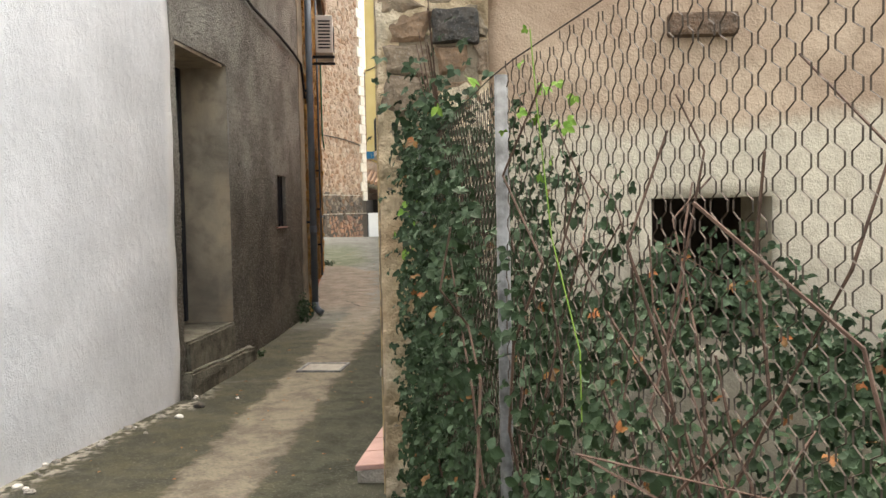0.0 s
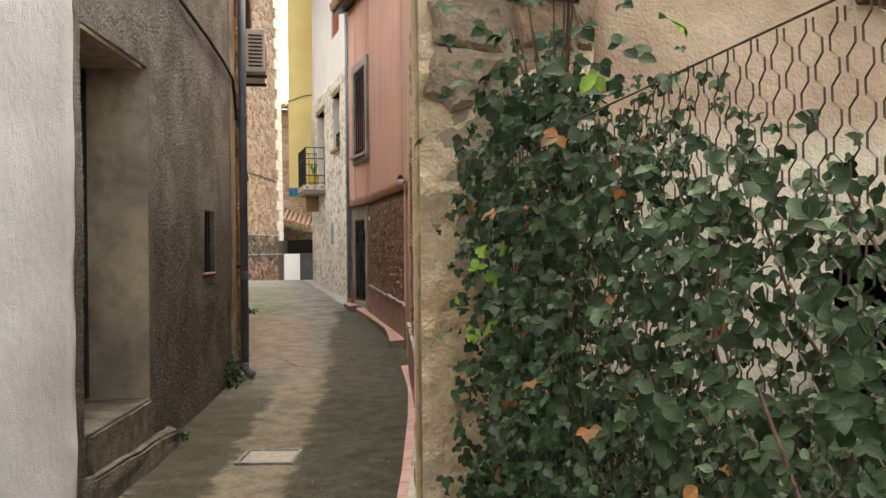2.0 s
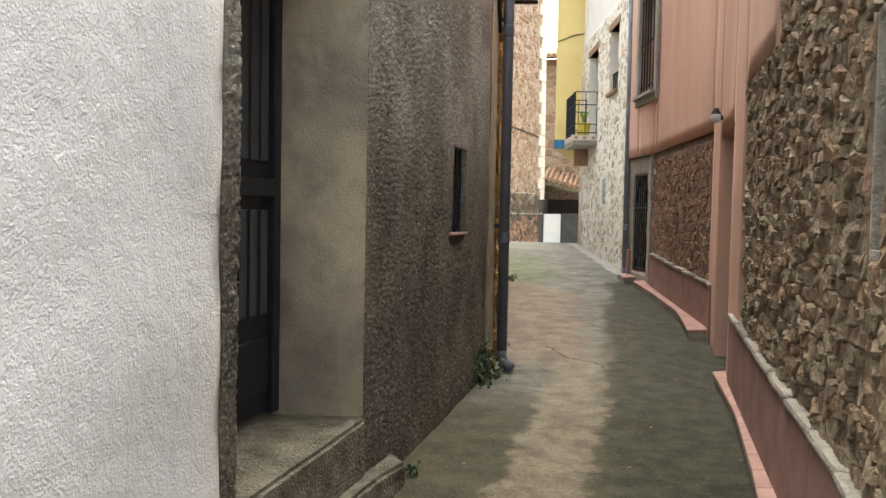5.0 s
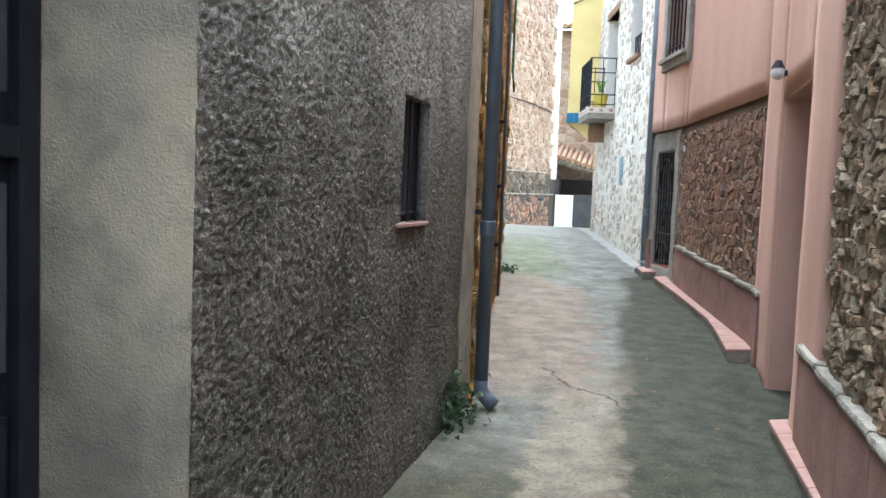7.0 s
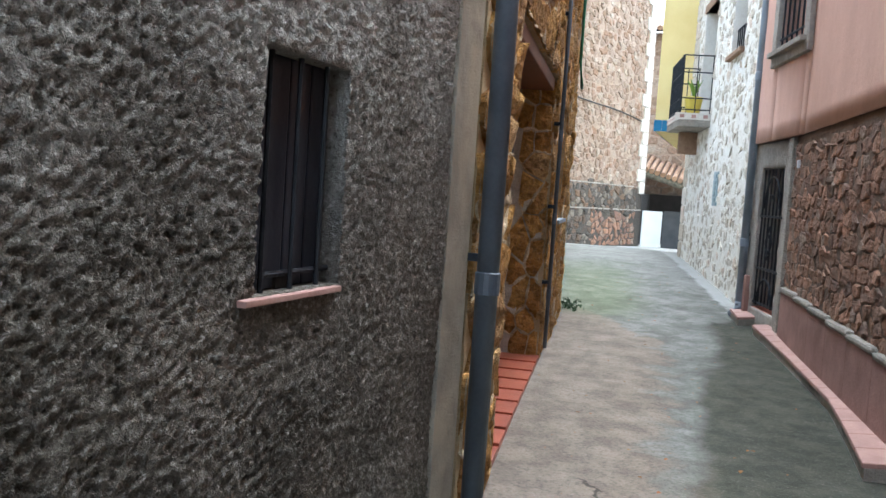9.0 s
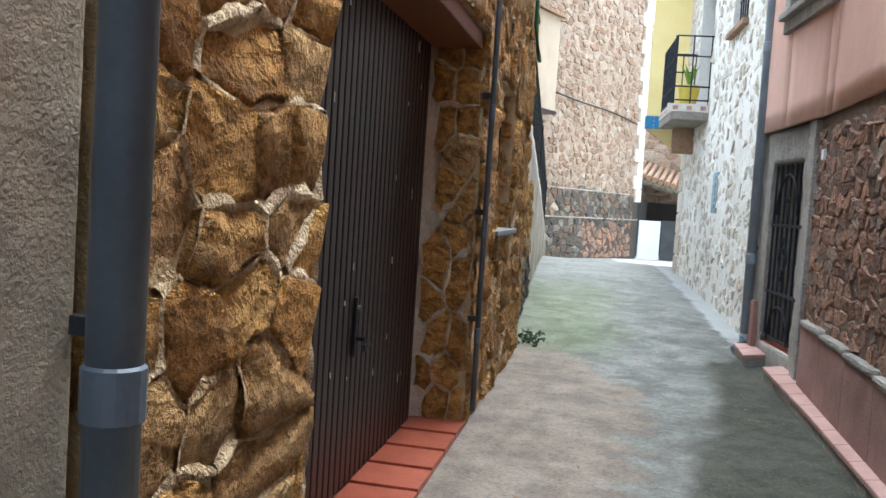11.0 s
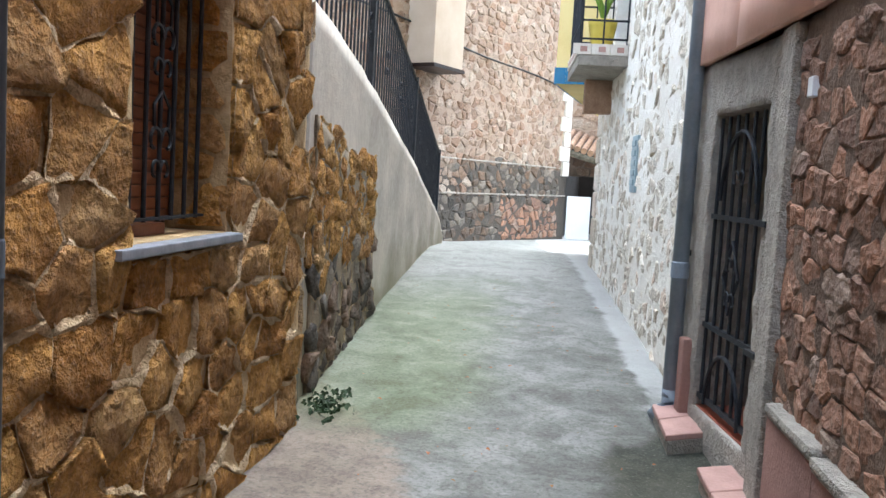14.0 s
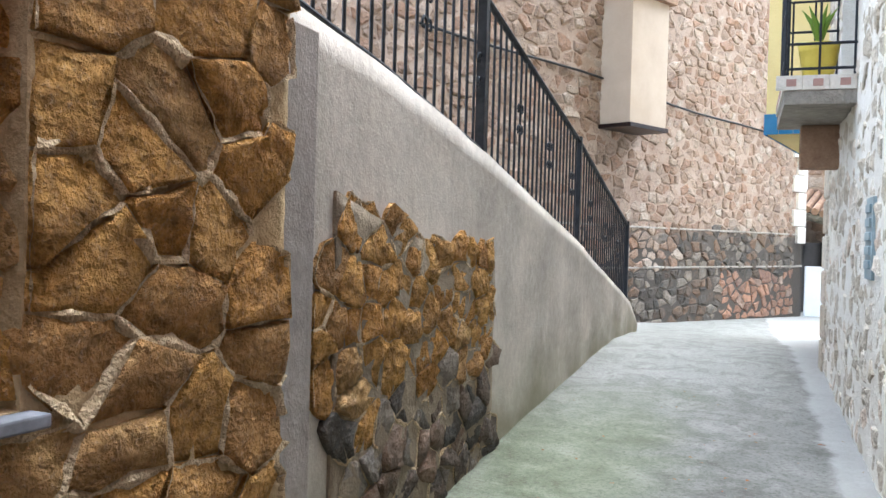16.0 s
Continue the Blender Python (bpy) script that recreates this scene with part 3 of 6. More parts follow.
        for k, (scale, d) in enumerate(((1.0, -0.05), (edge[0][0], high * edge[0][1]), (edge[1][0], high * edge[1][1]))):
            for pu, pz in ring:
                r = math.dist((pu, pz), (mu, mz)) or 1
                s = scale * max(0.2, (r - g) / r)
                wob = rng.uniform(-rugged, rugged) * high if k else 0
                v.append(face(mu + (pu - mu) * s, mz + (pz - mz) * s, d + wob + (tilt[0] * (pu - mu) + tilt[1] * (pz - mz)) * (k > 0) * dome))
        v.append(face(mu + rng.uniform(-0.15, 0.15) * su, mz + rng.uniform(-0.15, 0.15) * sz, high * rng.uniform(0.85, 1.15)))
        for k in range(2):
            for a in range(n):
                b = (a + 1) % n
                f.append((k * n + a, k * n + b, k * n + n + b, k * n + n + a))
        for a in range(n):
            f.append((2 * n + a, 2 * n + (a + 1) % n, 3 * n))
        flip = face.u.cross(Vector((0, 0, 1))).dot(face.n) < 0
        if flip:
            f = [q[::-1] for q in f]
        use = pick(mu, mz) if pick else mat
        if near and near[0] < mu < near[2] and near[1] < mz < near[3] and count < 300:
            raw(name, v, f, use, parent, smooth=bool(pointing))
            count += 1
        else:
            at = len(loose_v)
            loose_v += v
            loose_f += [(tuple(x + at for x in q), use) for q in f]
    if joint_v:
        ob = raw("mortar_joints", joint_v, joint_f, M_POINTING, parent, smooth=True)
        bm = bmesh.new()
        bm.from_mesh(ob.data)
        bmesh.ops.recalc_face_normals(bm, faces=bm.faces)
        bm.to_mesh(ob.data)
        bm.free()
        tagged(ob, kind="stuff")
    if loose_v:
        for use in {id(x[1]): x[1] for x in loose_f}.values():
            fs = [q for q, w in loose_f if w is use]
            used = sorted({x for q in fs for x in q})
            at = {x: k for k, x in enumerate(used)}
            ob = raw(name + "_field", [loose_v[x] for x in used], [tuple(at[x] for x in q) for q in fs], use, parent, smooth=bool(pointing))
            tagged(ob, kind="stuff")

# ---- ground ----
def build_ground():
    xs = [-400, -60, -20, -10, -7] + [-6 + 0.25 * k for k in range(35)] + [3, 5, 10, 20, 60, 400]
    ys = [-400, -60, -10, -2, 2] + [3 + 0.25 * k for k in range(130)] + [37, 39, 41, 45, 60, 120, 400]
    verts, faces = [], []
    for x in xs:
        for y in ys:
            verts.append((x, y, ground_z(y) + 0.012 * noise.noise(Vector((x * 1.3, y * 1.3, 2.0))) * (abs(x) < 8)))
    n = len(ys)
    for i in range(len(xs) - 1):
        for j in range(n - 1):
            faces.append((i * n + j, i * n + n + j, i * n + n + j + 1, i * n + j + 1))
    ob = raw("ground", verts, faces, M_STREET, smooth=True)
    tagged(ob, "worn grey concrete lane with moss, pale strips and damp patches", "ground", kind="structure")


build_ground()

# ---- faces of the walls ----
F_WHITE = Face((-2.752, 9.955), (-4.88, -4.1), (1, 0))
F_DARK = Face((-2.755, 9.93), (-2.632, 14.55), (1, 0))
F_GOLD = Face((-2.65, 14.6), (-3.475, 20.28), (1, 0))
F_STAIR = Face((-3.575, 20.42), (-5.1, 28.05), (1, 0))
F_CHURCH = Face((-9.1, 24.0), (-5.05, 39.95), (1, 0))
F_RUIN = Face((-0.95, 7.8), (5.0, 7.8), (0, -1))
F_RUBBLE = Face((-0.95, 7.8), (-0.765, 10.4), (-1, 0))
F_DOORWAY = Face((-0.765, 10.4), (-0.735, 16.35), (-1, 0))
F_PANEL = Face((-0.735, 16.35), (-1.30, 20.0), (-1, 0))
F_GATE = Face((-1.30, 20.0), (-1.633, 21.153), (-1, 0))
F_GATE_UP = Face((-1.22, 19.46), (-1.64, 21.153), (-1, 0))
F_PALE = Face((-1.62, 21.5), (-2.74, 26.6), (-1, 0))
F_PALE_END = Face((-2.74, 26.6), (1.5, 27.4), (0, 1))
F_FAR = Face((-5.3, 42.0), (4.0, 41.0), (0, -1))

# ---- left side: white house ----
wall("wall_white_house", F_WHITE, 0.3, 7.0, 0.5, M_WHITE, label="tall hand-trowelled white rendered house wall", res=0.12, disp=lumps(2.2, 0.012, seed=3))

# ---- left side: roughcast house ----
def roughcast_lumps(u, z):
    """Thrown pebbledash: torn crests of two sizes on a slightly uneven wall."""
    a = noise.noise(Vector((u * 46, z * 56, 2.0)))
    b = noise.noise(Vector((u * 100 + 9, z * 100, 5.0)))
    return 0.0095 * (1 - 2.2 * abs(a)) + 0.0065 * b + 0.012 * noise.noise(Vector((u * 1.7, z * 1.7, 8.0)))


DOOR_HOLE = (0.14, 1.16, 1.38, 3.5)
WIN_HOLE = (3.06, 2.0, 3.46, 2.57)
wall("wall_roughcast_house", F_DARK, 0.4, 4.7, 0.5, M_ROUGHCAST, [DOOR_HOLE, WIN_HOLE], 0.0095, roughcast_lumps, u0=0.03, u1=4.44, label="dark grey roughcast house wall, damp and stained low down")
wall("wall_roughcast_upper", F_DARK, 4.7, 5.9, 0.5, M_ROUGHCAST, u1=4.44, label="upper part of grey roughcast house wall")
REVEAL = Face(F_DARK(1.377, 0, 0.002).xy, F_DARK(1.285, 0, -0.43).xy, (0, -1))
trim = part("trim", REVEAL.box(0.0, 1.165, REVEAL.length, 3.498, -0.08, 0.0), M_SMOOTH, None)
tagged(trim, "stained beige plaster door reveal", "trim", kind="structure")
trim = part("trim", F_DARK.box(0.142, 3.472, 1.28, 3.498, -0.43, -0.004), M_SMOOTH, None)
tagged(trim, "stained plaster soffit over the door", "trim", kind="structure")
trim = part("trim", F_DARK.box(4.23, 0.6, 4.47, 5.9, -0.2, 0.018, 0.006), M_SMOOTH, None)
tagged(trim, "beige plaster strip on house corner", "trim", kind="structure")

# ---- left side: golden stone house ----
GARAGE_HOLE = (0.8, 0.5, 3.39, 3.2)
WIN2_HOLE = (4.03, 2.08, 4.77, 3.02)
gold = wall("wall_golden_house", F_GOLD, 0.4, 6.0, 0.5, M_MORTAR_TAN, [GARAGE_HOLE, WIN2_HOLE], 0.03, lumps(15, 0.006, seed=5, bias=0.003), u0=-0.17, label="golden stone house wall with wide raised mortar joints")

# ---- left side: stair wall ----
def stair_top(u):
    return float(np.interp(u, (-1, 0, 0.85, 2.2, 5.0, 5.5, 8.0, 8.7), (3.42, 3.25, 3.16, 2.95, 2.43, 2.3, 1.76, 1.44)))


wall("wall_stairs", F_STAIR, 0.5, 3.3, 0.22, M_STAIR, res=0.11, disp=lumps(3, 0.01, seed=8), top=stair_top, u0=-0.15, u1=8.7, label="weathered cream rendered wall beside the stairs, rising towards the house")

# ---- far end: church ----
church = wall("wall_church", F_CHURCH, 0.2, 13.0, 0.9, M_MORTAR_CHURCH, res=0.16, disp=lumps(4.5, 0.014, seed=9, bias=0.012), label="high rosy rubble stone church wall, sooty near the ground")

# ---- right side ----
RWIN_HOLE = (1.34, 1.45, 1.93, 2.2)
def pillar_lumps(u, z):
    """Torn plaster: thick skins with stepped edges over a coarse bed."""
    skin = noise.noise(Vector((u * 3.1, z * 2.6, 4.0))) + 0.35 * noise.noise(Vector((u * 9, z * 9, 1.0)))
    return 0.026 + 0.018 * max(-1.0, min(1.0, skin * 9)) + 0.012 * noise.noise(Vector((u * 17, z * 17, 12.0))) + 0.006 * noise.noise(Vector((u * 45, z * 45, 3.0)))


ruin = wall("wall_ruin", F_RUIN, 0.3, 5.2, 0.5, M_RUIN, [RWIN_HOLE], 0.07, lumps(5, 0.018, seed=11), "peeling ochre and cream plaster wall of a ruined house", u0=0.55)
pillar = wall("wall_ruin_corner", F_RUIN, 0.3, 5.2, 0.5, M_PILLAR, (), 0.014, pillar_lumps, "crumbling ochre plaster corner of the ruin", u0=0.0, u1=0.55)
SLIT = (2.25, 2.03, 2.5, 2.78)
rubble = wall("wall_rubble", F_RUBBLE, 0.3, 5.2, 0.5, M_MORTAR_GREY, [SLIT], 0.03, lumps(18, 0.012, seed=14, bias=0.008), "rough brown rubble stone wall")
DOORWAY_HOLE = (3.93, 0.8, 5.05, 2.85)
doorway = wall("wall_doorway", F_DOORWAY, 0.3, 6.6, 0.5, M_MORTAR_GREY, [DOORWAY_HOLE], 0.06, lumps(11, 0.012, seed=15, bias=0.0), "brown rubble wall with a recessed doorway")
panel = wall("wall_panel", F_PANEL, 0.3, 2.98, 0.5, M_MORTAR_BROWN, (), 0.06, lumps(11, 0.01, seed=16, bias=0.006), "pink house wall with an inset panel of reddish stones")
GATE_HOLE = (0.17, 1.26, 0.9, 2.715)
PINKWIN_HOLE = (0.14, 3.84, 1.02, 5.32)
wall("wall_panel_upper", F_PANEL, 2.98, 6.6, 0.5, M_PINK, u1=3.14, label="plain upper wall of the pink house")
wall("wall_gate_upper", F_GATE_UP, 2.98, 6.6, 0.4, M_PINK, [PINKWIN_HOLE], label="upper wall of the pink house with a barred window")
wall("wall_gate", F_GATE, 0.3, 2.98, 0.45, M_LINTEL, [GATE_HOLE], 0.04, lumps(9, 0.012, seed=17), "rough cement surround of a barred doorway in the pink house")
WA, WB = (1.17, 4.29, 1.98, 5.42), (3.25, 3.6, 4.3, 5.36)
HATCH = (2.08, 2.3, 2.36, 2.77)
pale = wall("wall_pale_house", F_PALE, 0.3, 5.8, 0.5, M_MORTAR_PALE, [WA, WB], 0.07, lumps(9, 0.012, seed=18, bias=0.012), u0=-0.4, label="pale limestone rubble house wall")
wall("wall_pale_upper", F_PALE, 5.8, 8.8, 0.5, M_WHITEHOUSE, [(1.2, 6.7, 2.2, 8.1)], u0=-0.4, label="white painted upper storey")
wall("wall_pale_end", F_PALE_END, 0.3, 8.8, 0.5, M_MORTAR_PALE, label="end wall of pale stone house")


def slab_over(name, face, u0, z0, u1, z1, d, mat, label):
    ob = part(name, face.box(u0, z0, u1, z1, -0.05, d), mat, None)
    return tagged(ob, label, "wall", kind="structure")


# pink render that lies over the stone
def pink_over(face, pieces, seed):
    for u0, z0, u1, z1 in pieces:
        ob = wall("wall_pink", face, z0, z1, 0.1, M_PINK, (), 0.16, lumps(1.5, 0.006, seed=seed, bias=0.03), "salmon pink rendered house wall", u0=u0, u1=u1)


pink_over(F_DOORWAY, [(1.9, 3.05, 3.2, 6.6), (3.2, 0.8, 3.93, 6.6), (3.93, 2.85, 5.05, 6.6), (5.05, 0.8, 5.95, 6.6)], 21)
pink_over(F_PANEL, [(0.0, 2.98, 3.14, 6.6)], 22)
pink_over(F_GATE_UP, [(0.0, 2.98, 0.14, 6.6), (1.02, 2.98, 1.74, 6.6), (0.14, 2.98, 1.02, 3.84), (0.14, 5.32, 1.02, 6.6)], 23)
ob = part("trim", F_PANEL.box(3.5, 0.8, 3.69, 2.975, -0.05, 0.045, 0.012), M_LINTEL, None)
tagged(ob, "rough cement pier beside the barred doorway", "trim", kind="structure")

# ---- yellow house over the lane ----
def build_yellow():
    house = thing("yellow_house", "yellow painted house with upper floors overhanging the lane", "house")
    part("wall", box(-3.38, 27.02, 3.57, 2.0, 33.0, 10.5, 0.01), M_YELLOW, house)
    part("ground_floor", box(-2.7, 27.9, 0.6, 2.0, 33.0, 3.568), M_MORTAR_PALE, house)
    band = new("tile_band")
    band.parent = house
    mesh = None
    for k in range(12):
        bm = box(0, 0, 0, 0.128, 0.012, 0.2, 0.003)
        if mesh is None:
            first = part("tile", bm, M_TILE_BLUE, house, "blue glazed wall tile")
            mesh = first.data
            ob = first
        else:
            bm.free()
            ob = new("tile", mesh)
            ob.parent = house
        ob.location = (-3.385 + 0.131 * k, 27.006, 3.565)
    bpy.data.objects.remove(band)
    for k in range(20):
        ob = new("tile", mesh)
        ob.parent = house
        ob.rotation_euler = (0, 0, radians(-90))
        ob.location = (-3.396, 27.14 + 0.131 * k, 3.565)
    part("cable", tube([(-3.39, 26.99, 5.95), (-3.0, 26.99, 6.1), (-2.6, 26.98, 6.15)], 0.012, 6), M_CABLE, house)


build_yellow()

# ---- far house and shed beyond the rise ----
far = wall("wall_far_house", F_FAR, 2.6, 8.2, 0.5, M_MORTAR_CHURCH, [(1.2, 5.6, 1.7, 6.5)], label="distant reddish stone house wall")
# shed walls coloured near-black for the shade under the roof
slab_over("wall_shed_back", Face((-5.6, 45.0), (3.0, 45.0), (0, -1)), 0, 0.2, 8.6, 4.0, 0.0, M_DARK, "back wall of an open shed, its shade put into a near-black colour")
slab_over("wall_shed_side", Face((-5.35, 40.9), (-5.35, 45.0), (1, 0)), 0, 0.2, 4.1, 4.0, 0.0, M_DARK, "side wall of an open shed, its shade put into a near-black colour")

# ---- plain unseen walls added to close the place; their heights shape the sky light ----
slab_over("wall_behind", Face((-6.0, -4.0), (6.0, -4.0), (0, 1)), 0, 0.3, 12.0, 4.6, 0.0, M_WHITE, "added unseen rendered wall closing the lane behind, height set for sky light")
slab_over("wall_yard", Face((4.9, -4.0), (4.9, 7.8), (-1, 0)), 0, 0.3, 11.8, 2.6, 0.0, M_RUIN, "added unseen plaster wall closing the overgrown yard, height set for sky light")

# ---- things, space by space ----
def on(face, bm):
    return turned(bm, face.matrix())


def bar(face, u0, z0, u1, z1, d, r=0.008, sides=6):
    return tube([face(u0, z0, d), face(u1, z1, d)], r, sides)


def scroll(face, u, z, d, size, r=0.006, flip=1):
    """An iron curl in the wall's plane."""
    pts = []
    for k in range(15):
        a = k / 14 * 4.6
        rad = size * (1 - 0.13 * a)
        pts.append(face(u + flip * (size - rad * math.cos(a)), z + rad * math.sin(a) * 1.25, d))
    return tube(pts, r, 5)


# roughcast house: door, steps, window
def build_black_door():
    door = thing("door", "black painted panelled door with glazed upper lights, shut, deep in its reveal", "door", kind="structure")
    u0, z0, u1, z1 = 0.15, 1.19, 1.285, 3.47
    for a, b, c, e in ((u0, z0, u0 + 0.07, z1), (u1 - 0.07, z0, u1, z1), (u0 + 0.07, z1 - 0.08, u1 - 0.07, z1), (u0 + 0.07, 2.2, u1 - 0.07, 2.28)):
        part("door_frame", F_DARK.box(a, b, c, e, -0.46, -0.385, 0.006), M_DOOR, door)
    part("leaf", F_DARK.box(u0 + 0.07, z0 + 0.01, u1 - 0.07, 3.39, -0.45, -0.42), M_DOOR, door)
    for k in range(2):
        a = u0 + 0.15 + 0.5 * k
        part("lower_panel", F_DARK.box(a, 1.3, a + 0.4, 1.55, -0.425, -0.403, 0.012), M_DOOR, door)
        for low, high, name in ((1.66, 2.14, "middle_light"), (2.36, 3.32, "upper_light")):
            part(name, F_DARK.box(a, low, a + 0.4, high, -0.425, -0.41, 0.006), M_GATEDARK, door, "dark glazed light")
            for q in range(3):
                part("glazing_bar", bar(F_DARK, a + 0.1 + 0.1 * q, low, a + 0.1 + 0.1 * q, high, -0.402, 0.006), M_IRON, door)
    part("handle", tube([F_DARK(0.74, 2.0, -0.42), F_DARK(0.74, 2.0, -0.36), F_DARK(0.8, 2.0, -0.36)], 0.011, 8), M_IRON, door, "dark iron handle")


def rough_block(face, u0, z0, u1, z1, d0, d1, cut, seed, amount=0.012):
    bm = box(u0, d0, z0, u1, d1, z1, 0.02)
    bmesh.ops.subdivide_edges(bm, edges=bm.edges[:], cuts=cut, use_grid_fill=True)
    for v in bm.verts:
        v.co += amount * noise.noise_vector(v.co * 7 + Vector((seed, 0, 0))) + amount * 0.5 * noise.noise_vector(v.co * 19)
    return on(face, bm)


build_black_door()
def rough_slab(points, z0, z1, seed, amount, tilt=0.0):
    """A worn step with the given outline, rising by tilt towards the first house."""
    bm = bmesh.new()
    ring = [bm.verts.new((x, y, z1)) for x, y in points]
    top = bm.faces.new(ring)
    low = bmesh.ops.extrude_face_region(bm, geom=[top])
    bmesh.ops.translate(bm, verts=[v for v in low["geom"] if isinstance(v, bmesh.types.BMVert)], vec=(0, 0, z0 - z1))
    bmesh.ops.recalc_face_normals(bm, faces=bm.faces)
    bmesh.ops.bevel(bm, geom=bm.edges[:], offset=0.018, segments=2, affect="EDGES")
    bmesh.ops.triangulate(bm, faces=bm.faces[:])
    bmesh.ops.subdivide_edges(bm, edges=[e for e in bm.edges if e.calc_length() > 0.12], cuts=5, use_grid_fill=True)
    for v in bm.verts:
        v.co += amount * noise.noise_vector(v.co * 7 + Vector((seed, 0, 0))) + amount * 0.5 * noise.noise_vector(v.co * 19)
        v.co.z += tilt * (points[0][1] - v.co.y) * (v.co.z > 0.7)
    return bm


ob = part("doorstep", rough_slab([(-2.688, 11.27), (-2.72, 11.35), (-3.16, 11.35), (-3.16, 10.09), (-2.72, 10.09)], 0.6, 1.165, 1, 0.006), M_STEP, None)
tagged(ob, "worn grey cement doorstep under the black door", "step")
ob = part("stone_step", rough_slab([(-2.585, 11.61), (-2.72, 11.74), (-2.8, 11.7), (-2.8, 10.0), (-2.665, 10.0)], 0.5, 0.88, 2, 0.018, 0.035), M_STEP, None)
tagged(ob, "rough mossy stone step on the lane below the door", "step")


def build_small_window():
    win = thing("window", "small deep window with closed dark wooden shutter boards and grille", "window", kind="structure")
    part("window_sill", F_DARK.box(3.0, 1.982, 3.44, 1.998, -0.2, 0.028, 0.003), M_TILE_PINK, win, "thin pink tile sill")
    for k in range(4):
        a = 3.062 + 0.099 * k
        part("board", F_DARK.box(a, 2.0, a + 0.095, 2.57, -0.075, -0.05, 0.006), M_DOOR, win, "dark weathered board")
    part("backing", F_DARK.box(3.05, 1.99, 3.47, 2.58, -0.3, -0.11), M_DARK, win)
    for k in range(3):
        part("grille_bar", bar(F_DARK, 3.13 + 0.13 * k, 2.0, 3.13 + 0.13 * k, 2.57, -0.025, 0.007), M_IRON, win)
    part("cross_bar", bar(F_DARK, 3.06, 2.04, 3.46, 2.04, -0.035, 0.008), M_IRON, win)
    part("wood_block", F_DARK.box(3.22, 1.998, 3.3, 2.03, -0.1, -0.04, 0.004), M_DARK, win)


build_small_window()


def downpipe(label, face, u, d, z0, z1, r, mat, joints, foot):
    pipe = thing("downpipe", label, "pipe")
    side = 0.07
    part("pipe", tube([face(u, z1, d), face(u, z0 + 0.12, d)], r, 16), mat, pipe, smooth=True)
    if foot is not None:
        part("shoe", tube([face(u, z0 + 0.16, d), face(u, z0 + 0.1, d), face(u + foot * 0.25, z0 + 0.05, d + side * 0.6), face(u + foot * 0.5, z0 + 0.015, d + side * 1.3)], r * 1.06, 14), mat, pipe, smooth=True)
    for z in joints:
        part("collar", tube([face(u, z - 0.045, d), face(u, z - 0.04, d), face(u, z + 0.04, d), face(u, z + 0.045, d)], [r, r * 1.13, r * 1.13, r], 16), mat, pipe)
        part("bracket", face.box(u - 0.01, z + 0.08, u + 0.01, z + 0.11, 0.0, d, 0.002), M_IRON, pipe)
    return pipe


downpipe("slate grey plastic downpipe on the house corner", F_DARK, 4.47, 0.1, 0.84, 5.9, 0.043, M_PIPE, (1.93, 3.6, 5.4), -0.05)
downpipe("pale grey downpipe between pink and stone houses", F_GATE, 1.135, 0.05, 1.12, 8.3, 0.042, M_PIPE_PALE, (1.92, 3.7, 5.4), -0.1)
downpipe("slender dark conduit beside the garage opening", F_GOLD, 3.36, 0.06, 0.95, 5.9, 0.016, M_PIPE, (1.5, 2.1, 2.75, 3.6), None)


def cable(label, pts, r=0.011, mat=M_CABLE):
    ob = part("cable", tube(pts, r, 6), mat, None, smooth=True)
    tagged(ob, label, "cable")


cable("black cable sagging across roughcast wall", [F_DARK(-0.4, 4.55, 0.03), F_DARK(1.0, 4.42, 0.03), F_DARK(2.2, 4.22, 0.035), F_DARK(3.2, 4.15, 0.035), F_DARK(3.9, 4.08, 0.03), F_DARK(4.3, 4.0, 0.035), F_DARK(4.5, 3.6, 0.03)], 0.016)
cable("thin black cable up the roughcast wall", [F_DARK(1.75, 4.4, 0.03), F_DARK(1.9, 5.2, 0.03), F_DARK(1.95, 5.8, 0.03)], 0.012)
cable("thin dark cable clipped along stone church wall", [F_CHURCH(u, 5.35 - 0.045 * (u - 5) + 0.04 * math.sin(u), 0.06) for u in np.linspace(4, 15.8, 14)], 0.02)
cable("green hose end hanging on stone house corner", [F_GOLD(5.1, 5.5, 0.07), F_GOLD(5.12, 3.6, 0.07), F_GOLD(5.2, 3.42, 0.09), F_GOLD(5.36, 3.38, 0.09)], 0.016, M_HOSE)


def ac_unit():
    ac = thing("air_conditioner", "cream outdoor air conditioner hung high on brackets", "air conditioner")
    part("casing", F_GOLD.box(1.9, 4.55, 2.7, 5.12, 0.1, 0.36, 0.015), M_AC, ac)
    part("fan_guard", tube([F_GOLD(2.3 + 0.2 * math.cos(a), 4.83 + 0.2 * math.sin(a), 0.365) for a in np.linspace(0, math.tau, 25)], 0.01, 5), M_IRON, ac)
    for k in range(9):
        z = 4.62 + 0.05 * k
        part("louvre", F_GOLD.box(1.892, z, 1.902, z + 0.022, 0.14, 0.32), M_IRON, ac, "dark ventilation slot")
    for u in (2.0, 2.6):
        part("bracket", F_GOLD.box(u - 0.02, 4.49, u + 0.02, 4.53, 0.0, 0.38, 0.004), M_IRON, ac)


ac_unit()


